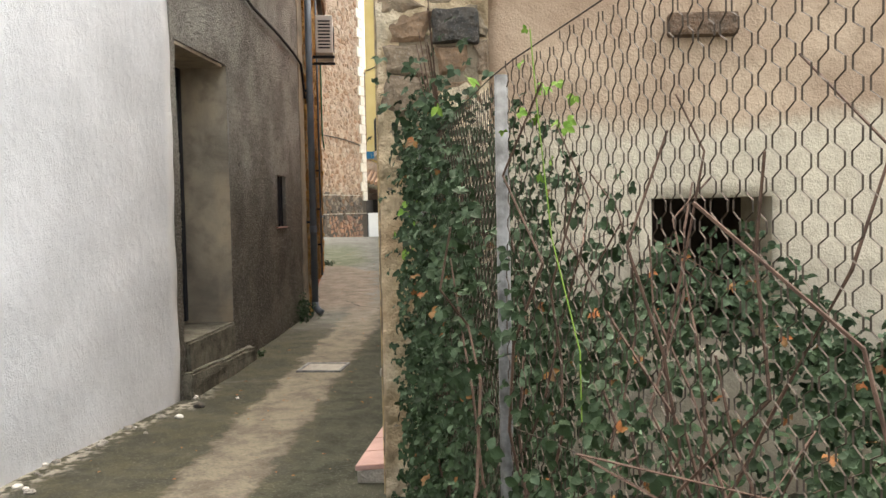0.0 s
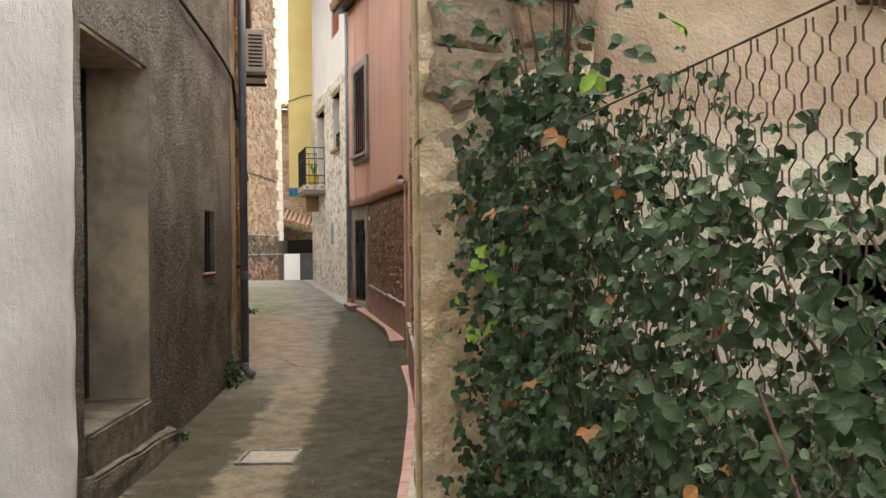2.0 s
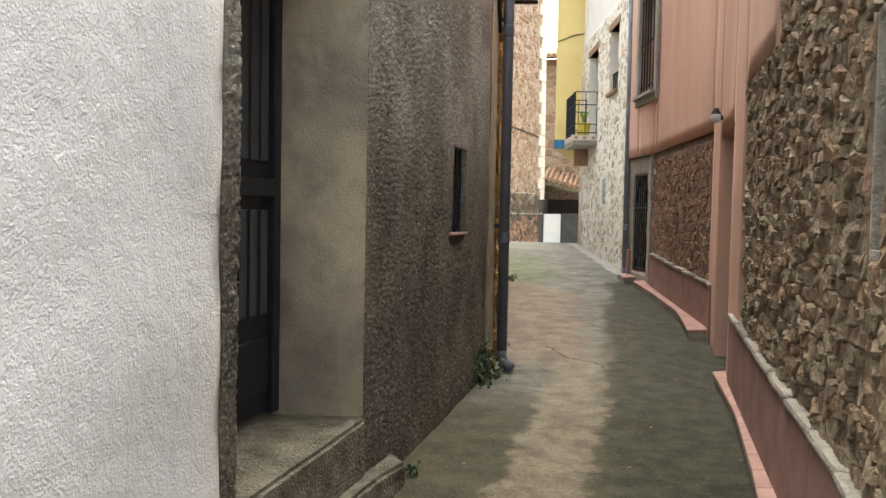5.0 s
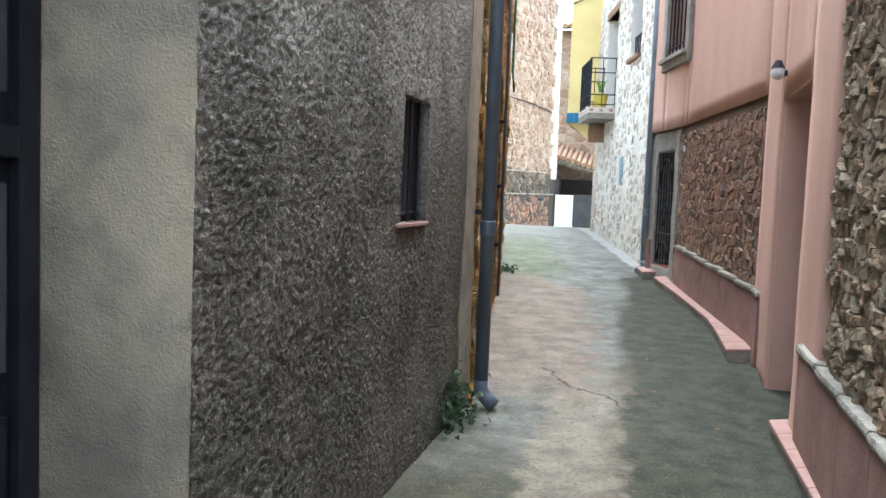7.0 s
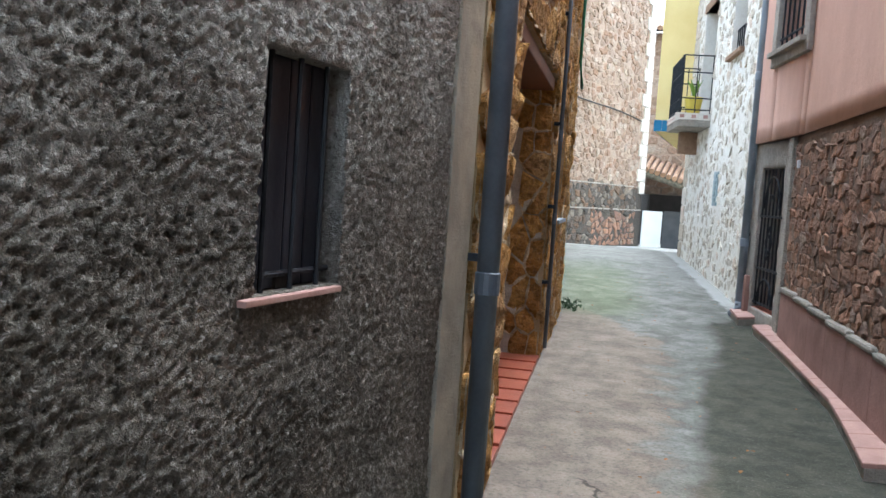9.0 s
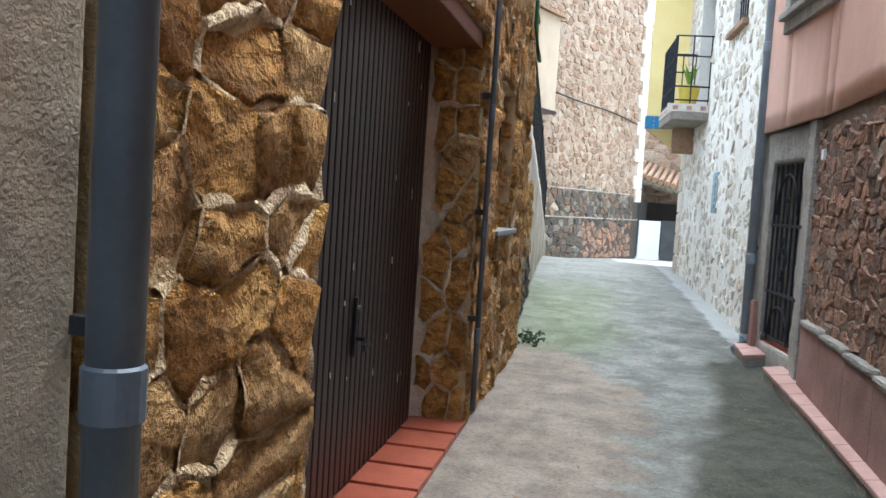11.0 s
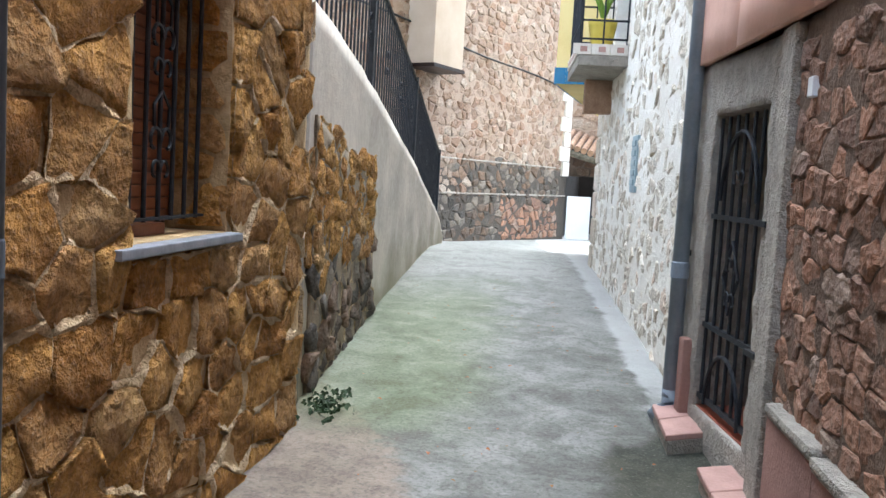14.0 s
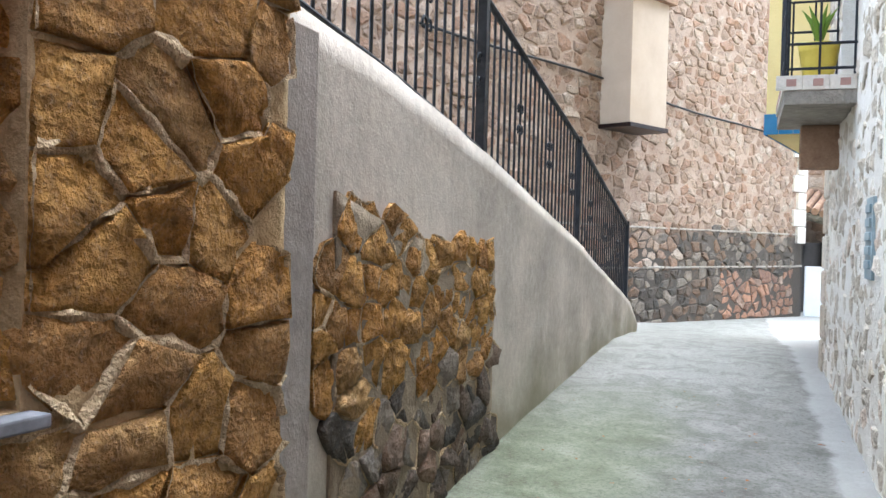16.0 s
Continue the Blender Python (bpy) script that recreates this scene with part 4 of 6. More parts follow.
# golden house: garage and window
def build_garage():
    g = thing("door", "dark brown ribbed metal garage door, scratched, shut", "door", kind="structure")
    part("panel", F_GOLD.box(0.7, 0.96, 3.32, 3.25, -0.34, -0.315), M_GARAGE, g)
    first = part("rib", F_GOLD.box(0.0, 0.98, 0.062, 3.25, -0.318, -0.29, 0.008), M_GARAGE, g)
    for k in range(36):
        o = first if k == 0 else new("rib", first.data)
        o.parent = g
        o.location = F_GOLD.u * (0.72 + 0.0715 * k)
    for z in (1.68,):
        part("handle_plate", F_GOLD.box(2.13, z - 0.13, 2.17, z + 0.13, -0.292, -0.275, 0.006), M_IRON, g, "dark steel handle plate")
        part("handle", tube([F_GOLD(2.15, z - 0.05, -0.28), F_GOLD(2.15, z - 0.05, -0.235), F_GOLD(2.11, z - 0.09, -0.23), F_GOLD(2.2, z - 0.08, -0.23)], 0.011, 8), M_IRON, g)
        part("lock", tube([F_GOLD(2.15, z + 0.08, -0.28), F_GOLD(2.15, z + 0.08, -0.262)], 0.014, 10), M_GALV, g)
    rng = random.Random(4)
    for k in range(34):
        u, z = rng.uniform(0.9, 3.25), rng.uniform(1.1, 3.1)
        part("scratch", F_GOLD.box(u, z, u + rng.uniform(0.003, 0.008), z + rng.uniform(0.01, 0.06), -0.293, -0.2885), M_BOARD, g, "chipped pale paint")


build_garage()
ob = part("trim", F_GOLD.box(0.81, 3.1, 3.38, 3.195, -0.33, -0.02, 0.01), M_SHUTTER, None)
tagged(ob, "red-brown painted soffit over the garage", "trim", kind="structure")
wall("wall_garage_jamb", Face(F_GOLD(3.395, 0, -0.005).xy, F_GOLD(3.34, 0, -0.34).xy, (0, -1)), 0.8, 3.2, 0.03, M_MORTAR_JAMB, label="mortared stone jamb of the garage opening")
stones(bpy.data.objects["wall_garage_jamb"], Face(F_GOLD(3.395, 0, -0.005).xy, F_GOLD(3.34, 0, -0.34).xy, (0, -1)), 0.0, 0.95, 0.29, 3.2, 0.16, 0.2, 0.006, (0.01, 0.026), M_STONE_ORANGE, 61, (), (0, 0, 1, 4), jitter=0.42, edge=((0.98, 0.6), (0.84, 1.0)), pointing=(0.018, 0.018), rugged=0.4)


def threshold():
    t = thing("threshold", "red ceramic tile threshold at the garage", "threshold", kind="structure")
    for k in range(9):
        u = 0.8 + 0.288 * k
        z = ground_z(F_GOLD(u, 0).y + 0.15) + 0.012
        part("tile", F_GOLD.box(u + 0.003, z - 0.05, u + 0.284, z + 0.02, -0.3, 0.02, 0.004), M_TILE_RED, t)


threshold()


def build_grille_window():
    w = thing("window", "barred window with closed red-brown roller shutter and wrought iron scrolls", "window", kind="structure")
    u0, z0, u1, z1 = 4.03, 2.08, 4.77, 3.02
    part("window_sill", F_GOLD.box(3.89, 2.045, 4.8, 2.078, -0.3, 0.065, 0.006), M_SILL, w, "grey marble sill")
    first = part("slat", F_GOLD.box(0, 0, u1 - u0 - 0.02, 0.044, -0.24, -0.222, 0.007), M_SHUTTER, w)
    for k in range(20):
        o = first if k == 0 else new("slat", first.data)
        o.parent = w
        o.location = F_GOLD.u * (u0 + 0.01) + Vector((0, 0, z0 + 0.03 + 0.046 * k))
    part("backing", F_GOLD.box(u0, z0, u1, z1, -0.3, -0.245), M_DARK, w)
    for k in range(7):
        u = u0 + 0.07 + 0.1 * k
        part("grille_bar", bar(F_GOLD, u, z0 + 0.05, u, z1, -0.09, 0.0085, 8), M_IRON, w)
    for z in (z0 + 0.06, z1 - 0.06):
        part("cross_bar", F_GOLD.box(u0, z - 0.005, u1, z + 0.005, -0.105, -0.075), M_IRON, w)
    c = u0 + 0.07 + 0.1 * 3
    for zc in (2.4, 2.74):
        for f in (1, -1):
            part("scroll", scroll(F_GOLD, c, zc, -0.085, 0.045, 0.007, f), M_IRON, w)
            part("scroll", scroll(F_GOLD, c, zc - 0.1, -0.085, 0.035, 0.006, -f), M_IRON, w)
            part("scroll_arm", tube([F_GOLD(c + f * 0.05, zc + 0.05, -0.085), F_GOLD(c + f * 0.055, zc + 0.12, -0.085), F_GOLD(c, zc + 0.17, -0.085)], 0.006, 5), M_IRON, w)
    part("wood_block", F_GOLD.box(4.16, 2.08, 4.5, 2.12, -0.2, -0.11, 0.004), M_SHUTTER, w)
    part("rail_foot", F_GOLD.box(4.08, 2.079, 4.11, 2.14, -0.1, -0.07), M_IRON, w)


build_grille_window()
WIN_JAMB = Face(F_GOLD(4.772, 0, 0.0).xy, F_GOLD(4.75, 0, -0.22).xy, (0, -1))
wall("wall_window_jamb", WIN_JAMB, 2.085, 3.0, 0.03, M_MORTAR_TAN, label="mortared stone jamb of the barred window")
stones(bpy.data.objects["wall_window_jamb"], WIN_JAMB, 0.0, 2.09, 0.215, 3.0, 0.2, 0.15, 0.008, (0.008, 0.02), M_STONE_ORANGE, 62, (), (0, 0, 1, 4), jitter=0.3)
ob = part("trim", F_STAIR.box(-0.1, 0.9, 0.14, 3.18, -0.05, 0.014, 0.004), M_STAIR_EDGE, None)
tagged(ob, "streaked grey cement strip in the corner by the stairs", "trim", kind="structure")


# stairs and railing
def build_stairs():
    bm = bmesh.new()
    for k in range(11):
        u1 = 7.6 - 0.7 * k
        z = 1.45 + 0.165 * (k + 1)
        on_face = F_STAIR.box(u1 - 0.72, 0.6, u1, z, -1.4, -0.23)
        mesh = bpy.data.meshes.new("tmp")
        on_face.to_mesh(mesh)
        on_face.free()
        bm.from_mesh(mesh)
        bpy.data.meshes.remove(mesh)
    ob = part("stairs", bm, M_STEP, None)
    tagged(ob, "plain cement flight of steps behind the rendered wall", "stairs", kind="structure")


build_stairs()


def build_railing():
    r = thing("railing", "dark blue-grey iron stair railing with scroll ornaments on the sloping wall", "railing")
    d = -0.06
    def base(u):
        return stair_top(u) - 0.01
    for u in (2.2, 5.0, 8.0):
        part("post", F_STAIR.box(u - 0.028, base(u) - 0.03, u + 0.028, base(u) + 0.98, d - 0.028, d + 0.028, 0.004), M_IRON, r)
    us = [-0.2, 0.85, 2.2, 3.6, 5.0, 6.5, 8.0]
    for name, h, rad in (("top_rail", 0.94, 0.022), ("bottom_rail", 0.05, 0.014)):
        part(name, tube([F_STAIR(u, base(u) + h, d) for u in us], rad, 8), M_IRON, r)
    n = 66
    for k in range(n):
        u = -0.15 + 8.1 * k / n
        part("baluster", bar(F_STAIR, u, base(u) + 0.05, u, base(u) + 0.94, d, 0.0085), M_IRON, r)
        if k % 7 == 5:
            for f in (1, -1):
                part("ornament", scroll(F_STAIR, u, base(u) + 0.56, d, 0.035, 0.008, f), M_IRON, r)
                part("ornament", scroll(F_STAIR, u, base(u) + 0.42, d, 0.035, 0.008, f), M_IRON, r)


build_railing()


# church fittings
def church_box():
    b = thing("wall_cabinet", "beige clad box hung high on the church wall", "box")
    part("casing", F_CHURCH.box(8.2, 4.46, 9.3, 6.6, 0.0, 0.62, 0.01), M_BOX, b)
    part("lid", F_CHURCH.box(8.1, 6.6, 9.4, 6.68, 0.0, 0.72, 0.008), M_ROOF, b, "thin brown capping slab")
    part("base_strip", F_CHURCH.box(8.17, 4.39, 9.33, 4.46, 0.0, 0.66, 0.006), M_GARAGE, b)


church_box()
for z in (2.0, 2.74):
    ob = part("trim", rough_block(F_CHURCH, 6.0, z, 16.4, z + 0.04, -0.05, 0.045, 24, int(z * 100), 0.012), M_LINTEL, None)
    tagged(ob, "thin weathered stone ledge along the church wall", "trim", kind="structure")
for k in range(26):
    z = 2.55 + 0.4 * k
    long = 0.62 if k % 2 else 0.4
    ob = part("quoin", F_CHURCH.box(16.42 - 0.025 * k * 0.4 - long, z + 0.008, 16.46 - 0.01 * k, z + 0.392, -0.3, 0.075, 0.018), M_QUOIN, church)


def barred_gate():
    g = thing("gate", "black wrought iron gate with arches closing a low doorway", "gate")
    d = -0.03
    u0, u1, z0, z1 = 0.2, 0.87, 1.3, 2.7
    for k in range(7):
        u = u0 + (u1 - u0) * k / 6
        part("bar", bar(F_GATE, u, z0, u, z1, d, 0.009, 8), M_IRON, g)
    for z in (z0 + 0.02, 1.68, 2.22):
        part("cross_bar", F_GATE.box(u0 - 0.05, z - 0.012, u1 + 0.05, z + 0.012, d - 0.012, d + 0.012), M_IRON, g)
    for zc, h in ((2.3, 0.32), (1.3, 0.28)):
        part("arch", tube([F_GATE(0.535 + 0.24 * math.cos(a), zc + h * math.sin(a) * 1.0, d + 0.015) for a in np.linspace(0, math.pi, 13)], 0.01, 6), M_IRON, g)
    for f in (1, -1):
        part("diamond", tube([F_GATE(0.535, 2.12, d + 0.015), F_GATE(0.535 + f * 0.1, 1.95, d + 0.015), F_GATE(0.535, 1.78, d + 0.015)], 0.008, 5), M_IRON, g)
        for zc in (1.84, 2.0, 2.4):
            part("scroll", scroll(F_GATE, 0.535, zc, d + 0.015, 0.04, 0.006, f), M_IRON, g)
    for z in (1.68, 2.22):
        part("latch", F_GATE.box(0.08, z - 0.012, 0.2, z + 0.012, d, d + 0.05), M_IRON, g)


barred_gate()
ob = part("floor", F_GATE.box(0.1, 1.15, 0.98, 1.268, -1.6, -0.02), M_TILE_RED, None)
tagged(ob, "red tile floor inside the barred doorway", "floor", kind="structure")
for u, w in ((0.07, 0.1), (0.9, 0.1)):
    ob = part("wall_inner", F_GATE.box(u, 1.15, u + w, 3.0, -1.6, -0.46), M_SMOOTH, None)
    tagged(ob, "plain beige inner side wall", "wall", kind="structure")
ob = part("wall_inner", F_GATE.box(0.07, 1.15, 1.0, 3.0, -1.75, -1.6), M_SMOOTH, None)
tagged(ob, "plain beige inner end wall", "wall", kind="structure")
ob = part("ceiling", F_GATE.box(0.07, 2.75, 1.0, 2.9, -1.6, -0.46), M_SMOOTH, None)
tagged(ob, "plain inner ceiling", "ceiling", kind="structure")


def bars_window(face, hole, label, group=""):
    w = thing("window", label, "window", kind="structure")
    u0, z0, u1, z1 = hole
    for a, b, c, e in ((u0 - 0.14, z0 - 0.14, u0, z1 + 0.14), (u1, z0 - 0.14, u1 + 0.14, z1 + 0.14), (u0, z1, u1, z1 + 0.14), (u0, z0 - 0.14, u1, z0)):
        part("window_frame", face.box(a, b, c, e, -0.1, 0.075, 0.008), M_LINTEL, w, "grey cement surround")
    part("pane", face.box(u0 - 0.02, z0 - 0.02, u1 + 0.02, z1 + 0.02, -0.3, -0.26), M_METER, w, "pale drawn blind behind glass")
    for k in range(6):
        u = u0 + 0.05 + (u1 - u0 - 0.1) * k / 5
        part("grille_bar", bar(face, u, z0, u, z1, 0.03, 0.011, 6), M_IRON, w)
    for z in (z0 + 0.12, (z0 + z1) / 2, z1 - 0.12):
        part("cross_bar", face.box(u0, z - 0.008, u1, z + 0.008, 0.02, 0.04), M_IRON, w)
    part("window_sill", face.box(u0 - 0.1, z0 - 0.05, u1 + 0.1, z0, -0.1, 0.13, 0.008), M_LINTEL, w)


bars_window(F_GATE_UP, PINKWIN_HOLE, "tall barred window in a grey cement surround on the pink house")


# pink house: door, lamp, plinth, kerb
def pink_door():
    dr = thing("door", "dark brown wooden street door, shut, in a pink reveal", "door", kind="structure")
    u0, z0, u1, z1 = 3.93, 0.9, 5.05, 2.87
    part("leaf", F_DOORWAY.box(u0, z0, u1, z1, -0.3, -0.2), M_GARAGE, dr)
    for k in range(6):
        a = u0 + 0.02 + 0.18 * k
        part("plank", F_DOORWAY.box(a, z0 + 0.02, a + 0.172, z1 - 0.02, -0.202, -0.18, 0.006), M_GARAGE, dr)
    part("handle", tube([F_DOORWAY(4.95, 1.95, -0.18), F_DOORWAY(4.95, 1.95, -0.13), F_DOORWAY(4.9, 1.95, -0.13)], 0.012, 8), M_GALV, dr)
    for a, b in ((u0 - 0.01, u0 + 0.02), (u1 - 0.02, u1 + 0.01)):
        part("reveal", F_DOORWAY.box(a, z0 - 0.2, b, z1 - 0.03, -0.35, 0.012), M_PINK, dr, "salmon plaster door reveal")
    part("reveal", F_DOORWAY.box(u0, z1 - 0.03, u1, z1, -0.35, 0.012), M_PINK, dr, "salmon plaster soffit")


pink_door()


def wall_lamp():
    l = thing("wall_lamp", "small round outdoor lamp beside the pink doorway", "lamp")
    part("bracket", tube([F_DOORWAY(4.95, 3.0, 0.0), F_DOORWAY(4.95, 3.0, 0.06)], 0.022, 10), M_IRON, l)
    bm = bmesh.new()
    bmesh.ops.create_uvsphere(bm, u_segments=14, v_segments=10, radius=0.045, matrix=Matrix.Translation(F_DOORWAY(4.95, 3.0, 0.09)))
    part("globe", bm, M_BOARD, l, "white glass globe", smooth=True)
    part("cap", tube([F_DOORWAY(4.95, 3.03, 0.09), F_DOORWAY(4.95, 3.08, 0.09)], [0.045, 0.02], 12), M_IRON, l)


wall_lamp()


def plinth(face, u0, u1, top0, top1, d, label):
    """A low pink skirting with a rough cement top."""
    p = thing("plinth", label, "plinth", kind="structure")
    n = max(2, round((u1 - u0) / 0.55))
    for k in range(n):
        a, b = u0 + (u1 - u0) * k / n, u0 + (u1 - u0) * (k + 1) / n
        za, zb = top0 + (top1 - top0) * k / n, top0 + (top1 - top0) * (k + 1) / n
        bm = bmesh.new()
        g = 0.0025
        v = [bm.verts.new(face(uu, zz, dd)) for uu, zz, dd in ((a + g, 0.5, -0.05), (b - g, 0.5, -0.05), (b - g, 0.5, d), (a + g, 0.5, d), (a + g, za, -0.05), (b - g, zb, -0.05), (b - g, zb - 0.03, d), (a + g, za - 0.03, d))]
        for q in ((0, 1, 2, 3), (7, 6, 5, 4), (0, 4, 5, 1), (3, 2, 6, 7), (0, 3, 7, 4), (1, 5, 6, 2)):
            bm.faces.new([v[x] for x in q])
        bmesh.ops.recalc_face_normals(bm, faces=bm.faces)
        part("panel", bm, M_PLINTH, p)
        part("coping", turned(rough_block(Face((0, 0), (1, 0), (0, 1)), 0, 0, b - a, 0.05, 0, d + 0.045, 2, k, 0.008), Matrix.Translation(face(a, za - 0.02, -0.03)) @ face.matrix().to_3x3().to_4x4()), M_LINTEL, p, "rough cement capping")


plinth(F_RUBBLE, 0.25, 2.62, 1.29, 1.32, 0.055, "low pink skirting with cement top along rubble wall")
plinth(F_DOORWAY, 0.0, 3.66, 1.32, 1.41, 0.05, "low pink skirting with cement top along rubble wall")
plinth(F_DOORWAY, 5.6, 5.95, 1.45, 1.46, 0.05, "low pink skirting beside the street door")
plinth(F_PANEL, 0.0, 3.4, 1.46, 1.58, 0.05, "low pink skirting below the reddish stone panel")
ob = part("trim", F_GATE.box(0.98, 1.0, 1.07, 1.58, -0.02, 0.045, 0.01), M_PLINTH, None)
tagged(ob, "pink plaster stub beside the downpipe", "trim", kind="structure")


def kerb(path, label, size=0.27):
    """Pink kerb tiles along a line of outer and inner edges."""
    k = thing("kerb", label, "kerb", kind="structure")
    total = [0.0]
    for a, b in zip(path, path[1:]):
        total.append(total[-1] + math.dist(a[:2], b[:2]))
    n = round(total[-1] / size)
    def at(s):
        return [float(np.interp(s, total, [p[c] for p in path])) for c in range(4)]
    for i in range(n):
        s0, s1 = total[-1] * i / n + 0.004, total[-1] * (i + 1) / n - 0.004
        a, b = at(s0), at(s1)
        za, zb = ground_z(a[1]) + 0.095, ground_z(b[1]) + 0.095
        bm = bmesh.new()
        pts = [(a[0], a[1]), (b[0], b[1]), (b[2], b[3]), (a[2], a[3])]
        zz = (za, zb, zb + 0.012, za + 0.012)
        low = [bm.verts.new((x, y, z - 0.03)) for (x, y), z in zip(pts, zz)]
        up = [bm.verts.new((x, y, z)) for (x, y), z in zip(pts, zz)]
        bm.faces.new(low[::-1])
        bm.faces.new(up)
        for q in range(4):
            bm.faces.new((low[q], low[(q + 1) % 4], up[(q + 1) % 4], up[q]))
        bmesh.ops.recalc_face_normals(bm, faces=bm.faces)
        bmesh.ops.bevel(bm, geom=bm.edges[:], offset=0.004, segments=1, affect="EDGES")
        part("tile", bm, M_TILE_PINK, k)
        bm = bmesh.new()
        low = [bm.verts.new((x + (0.012 if q in (0, 1) else 0), y, z - 0.3)) for q, ((x, y), z) in enumerate(zip(pts, zz))]
        up = [bm.verts.new((x + (0.012 if q in (0, 1) else 0), y, z - 0.029)) for q, ((x, y), z) in enumerate(zip(pts, zz))]
        for q in range(4):
            bm.faces.new((low[q], low[(q + 1) % 4], up[(q + 1) % 4], up[q]))
        bm.faces.new(up)
        part("bedding", bm, M_LINTEL, k, "grey cement bedding")


kerb([(-1.14, 8.0, -0.96, 8.0), (-1.04, 9.3, -0.87, 9.3), (-0.96, 10.4, -0.8, 10.4), (-0.87, 12.0, -0.74, 12.0), (-0.83, 13.2, -0.74, 13.2), (-0.87, 14.42, -0.73, 14.45)], "pink tiled kerb curving along the rubble wall")
kerb([(-0.97, 16.15, -0.77, 16.18), (-0.99, 16.8, -0.84, 16.82), (-1.03, 17.5, -0.95, 17.5), (-1.13, 18.1, -1.04, 18.12), (-1.27, 18.95, -1.17, 18.98), (-1.37, 19.45, -1.25, 19.5), (-1.52, 20.2, -1.35, 20.28)], "pink tiled kerb along the house front")
kerb([(-1.66, 20.56, -1.46, 20.68), (-1.75, 21.02, -1.57, 21.2)], "pink tiled kerb before the barred doorway", 0.25)
ob = part("trim", F_RUBBLE.box(0.09, 0.7, 0.2, 5.0, -0.03, 0.026, 0.006), M_FADED, None)
tagged(ob, "faded pink painted strip on the wall corner", "trim", kind="structure")
ob = part("trim", F_RUBBLE.box(0.03, 0.7, 0.088, 5.0, -0.03, 0.02, 0.006), M_MORTAR_TAN, None)
tagged(ob, "ochre plaster edge of the ruin corner", "trim", kind="structure")


# pale house: windows, balcony, hatch
def dark_opening(face, hole, label, rail=False):
    w = thing("window", label, "window", kind="structure")
    u0, z0, u1, z1 = hole
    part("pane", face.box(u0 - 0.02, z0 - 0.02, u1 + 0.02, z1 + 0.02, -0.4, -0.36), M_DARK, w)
    part("window_frame", face.box(u0, z0, u0 + 0.06, z1, -0.36, -0.32, 0.004), M_GARAGE, w)
    part("window_frame", face.box(u1 - 0.06, z0, u1, z1, -0.36, -0.32, 0.004), M_GARAGE, w)
    part("lintel", face.box(u0 - 0.1, z1, u1 + 0.1, z1 + 0.13, -0.2, 0.03, 0.01), M_ROOF, w, "orange brick lintel")
    if rail:
        for k in range(7):
            u = u0 + 0.05 + (u1 - u0 - 0.1) * k / 6
            part("baluster", bar(face, u, z0, u, z0 + 0.35, -0.05, 0.01), M_IRON, w)
        part("rail", bar(face, u0, z0 + 0.35, u1, z0 + 0.35, -0.05, 0.012), M_IRON, w)
        part("window_sill", face.box(u0 - 0.05, z0 - 0.06, u1 + 0.05, z0, -0.2, 0.08, 0.008), M_ROOF, w)


dark_opening(F_PALE, WA, "deep dark window with a low iron guard", True)
dark_opening(F_PALE, WB, "dark balcony doorway under a brick lintel")


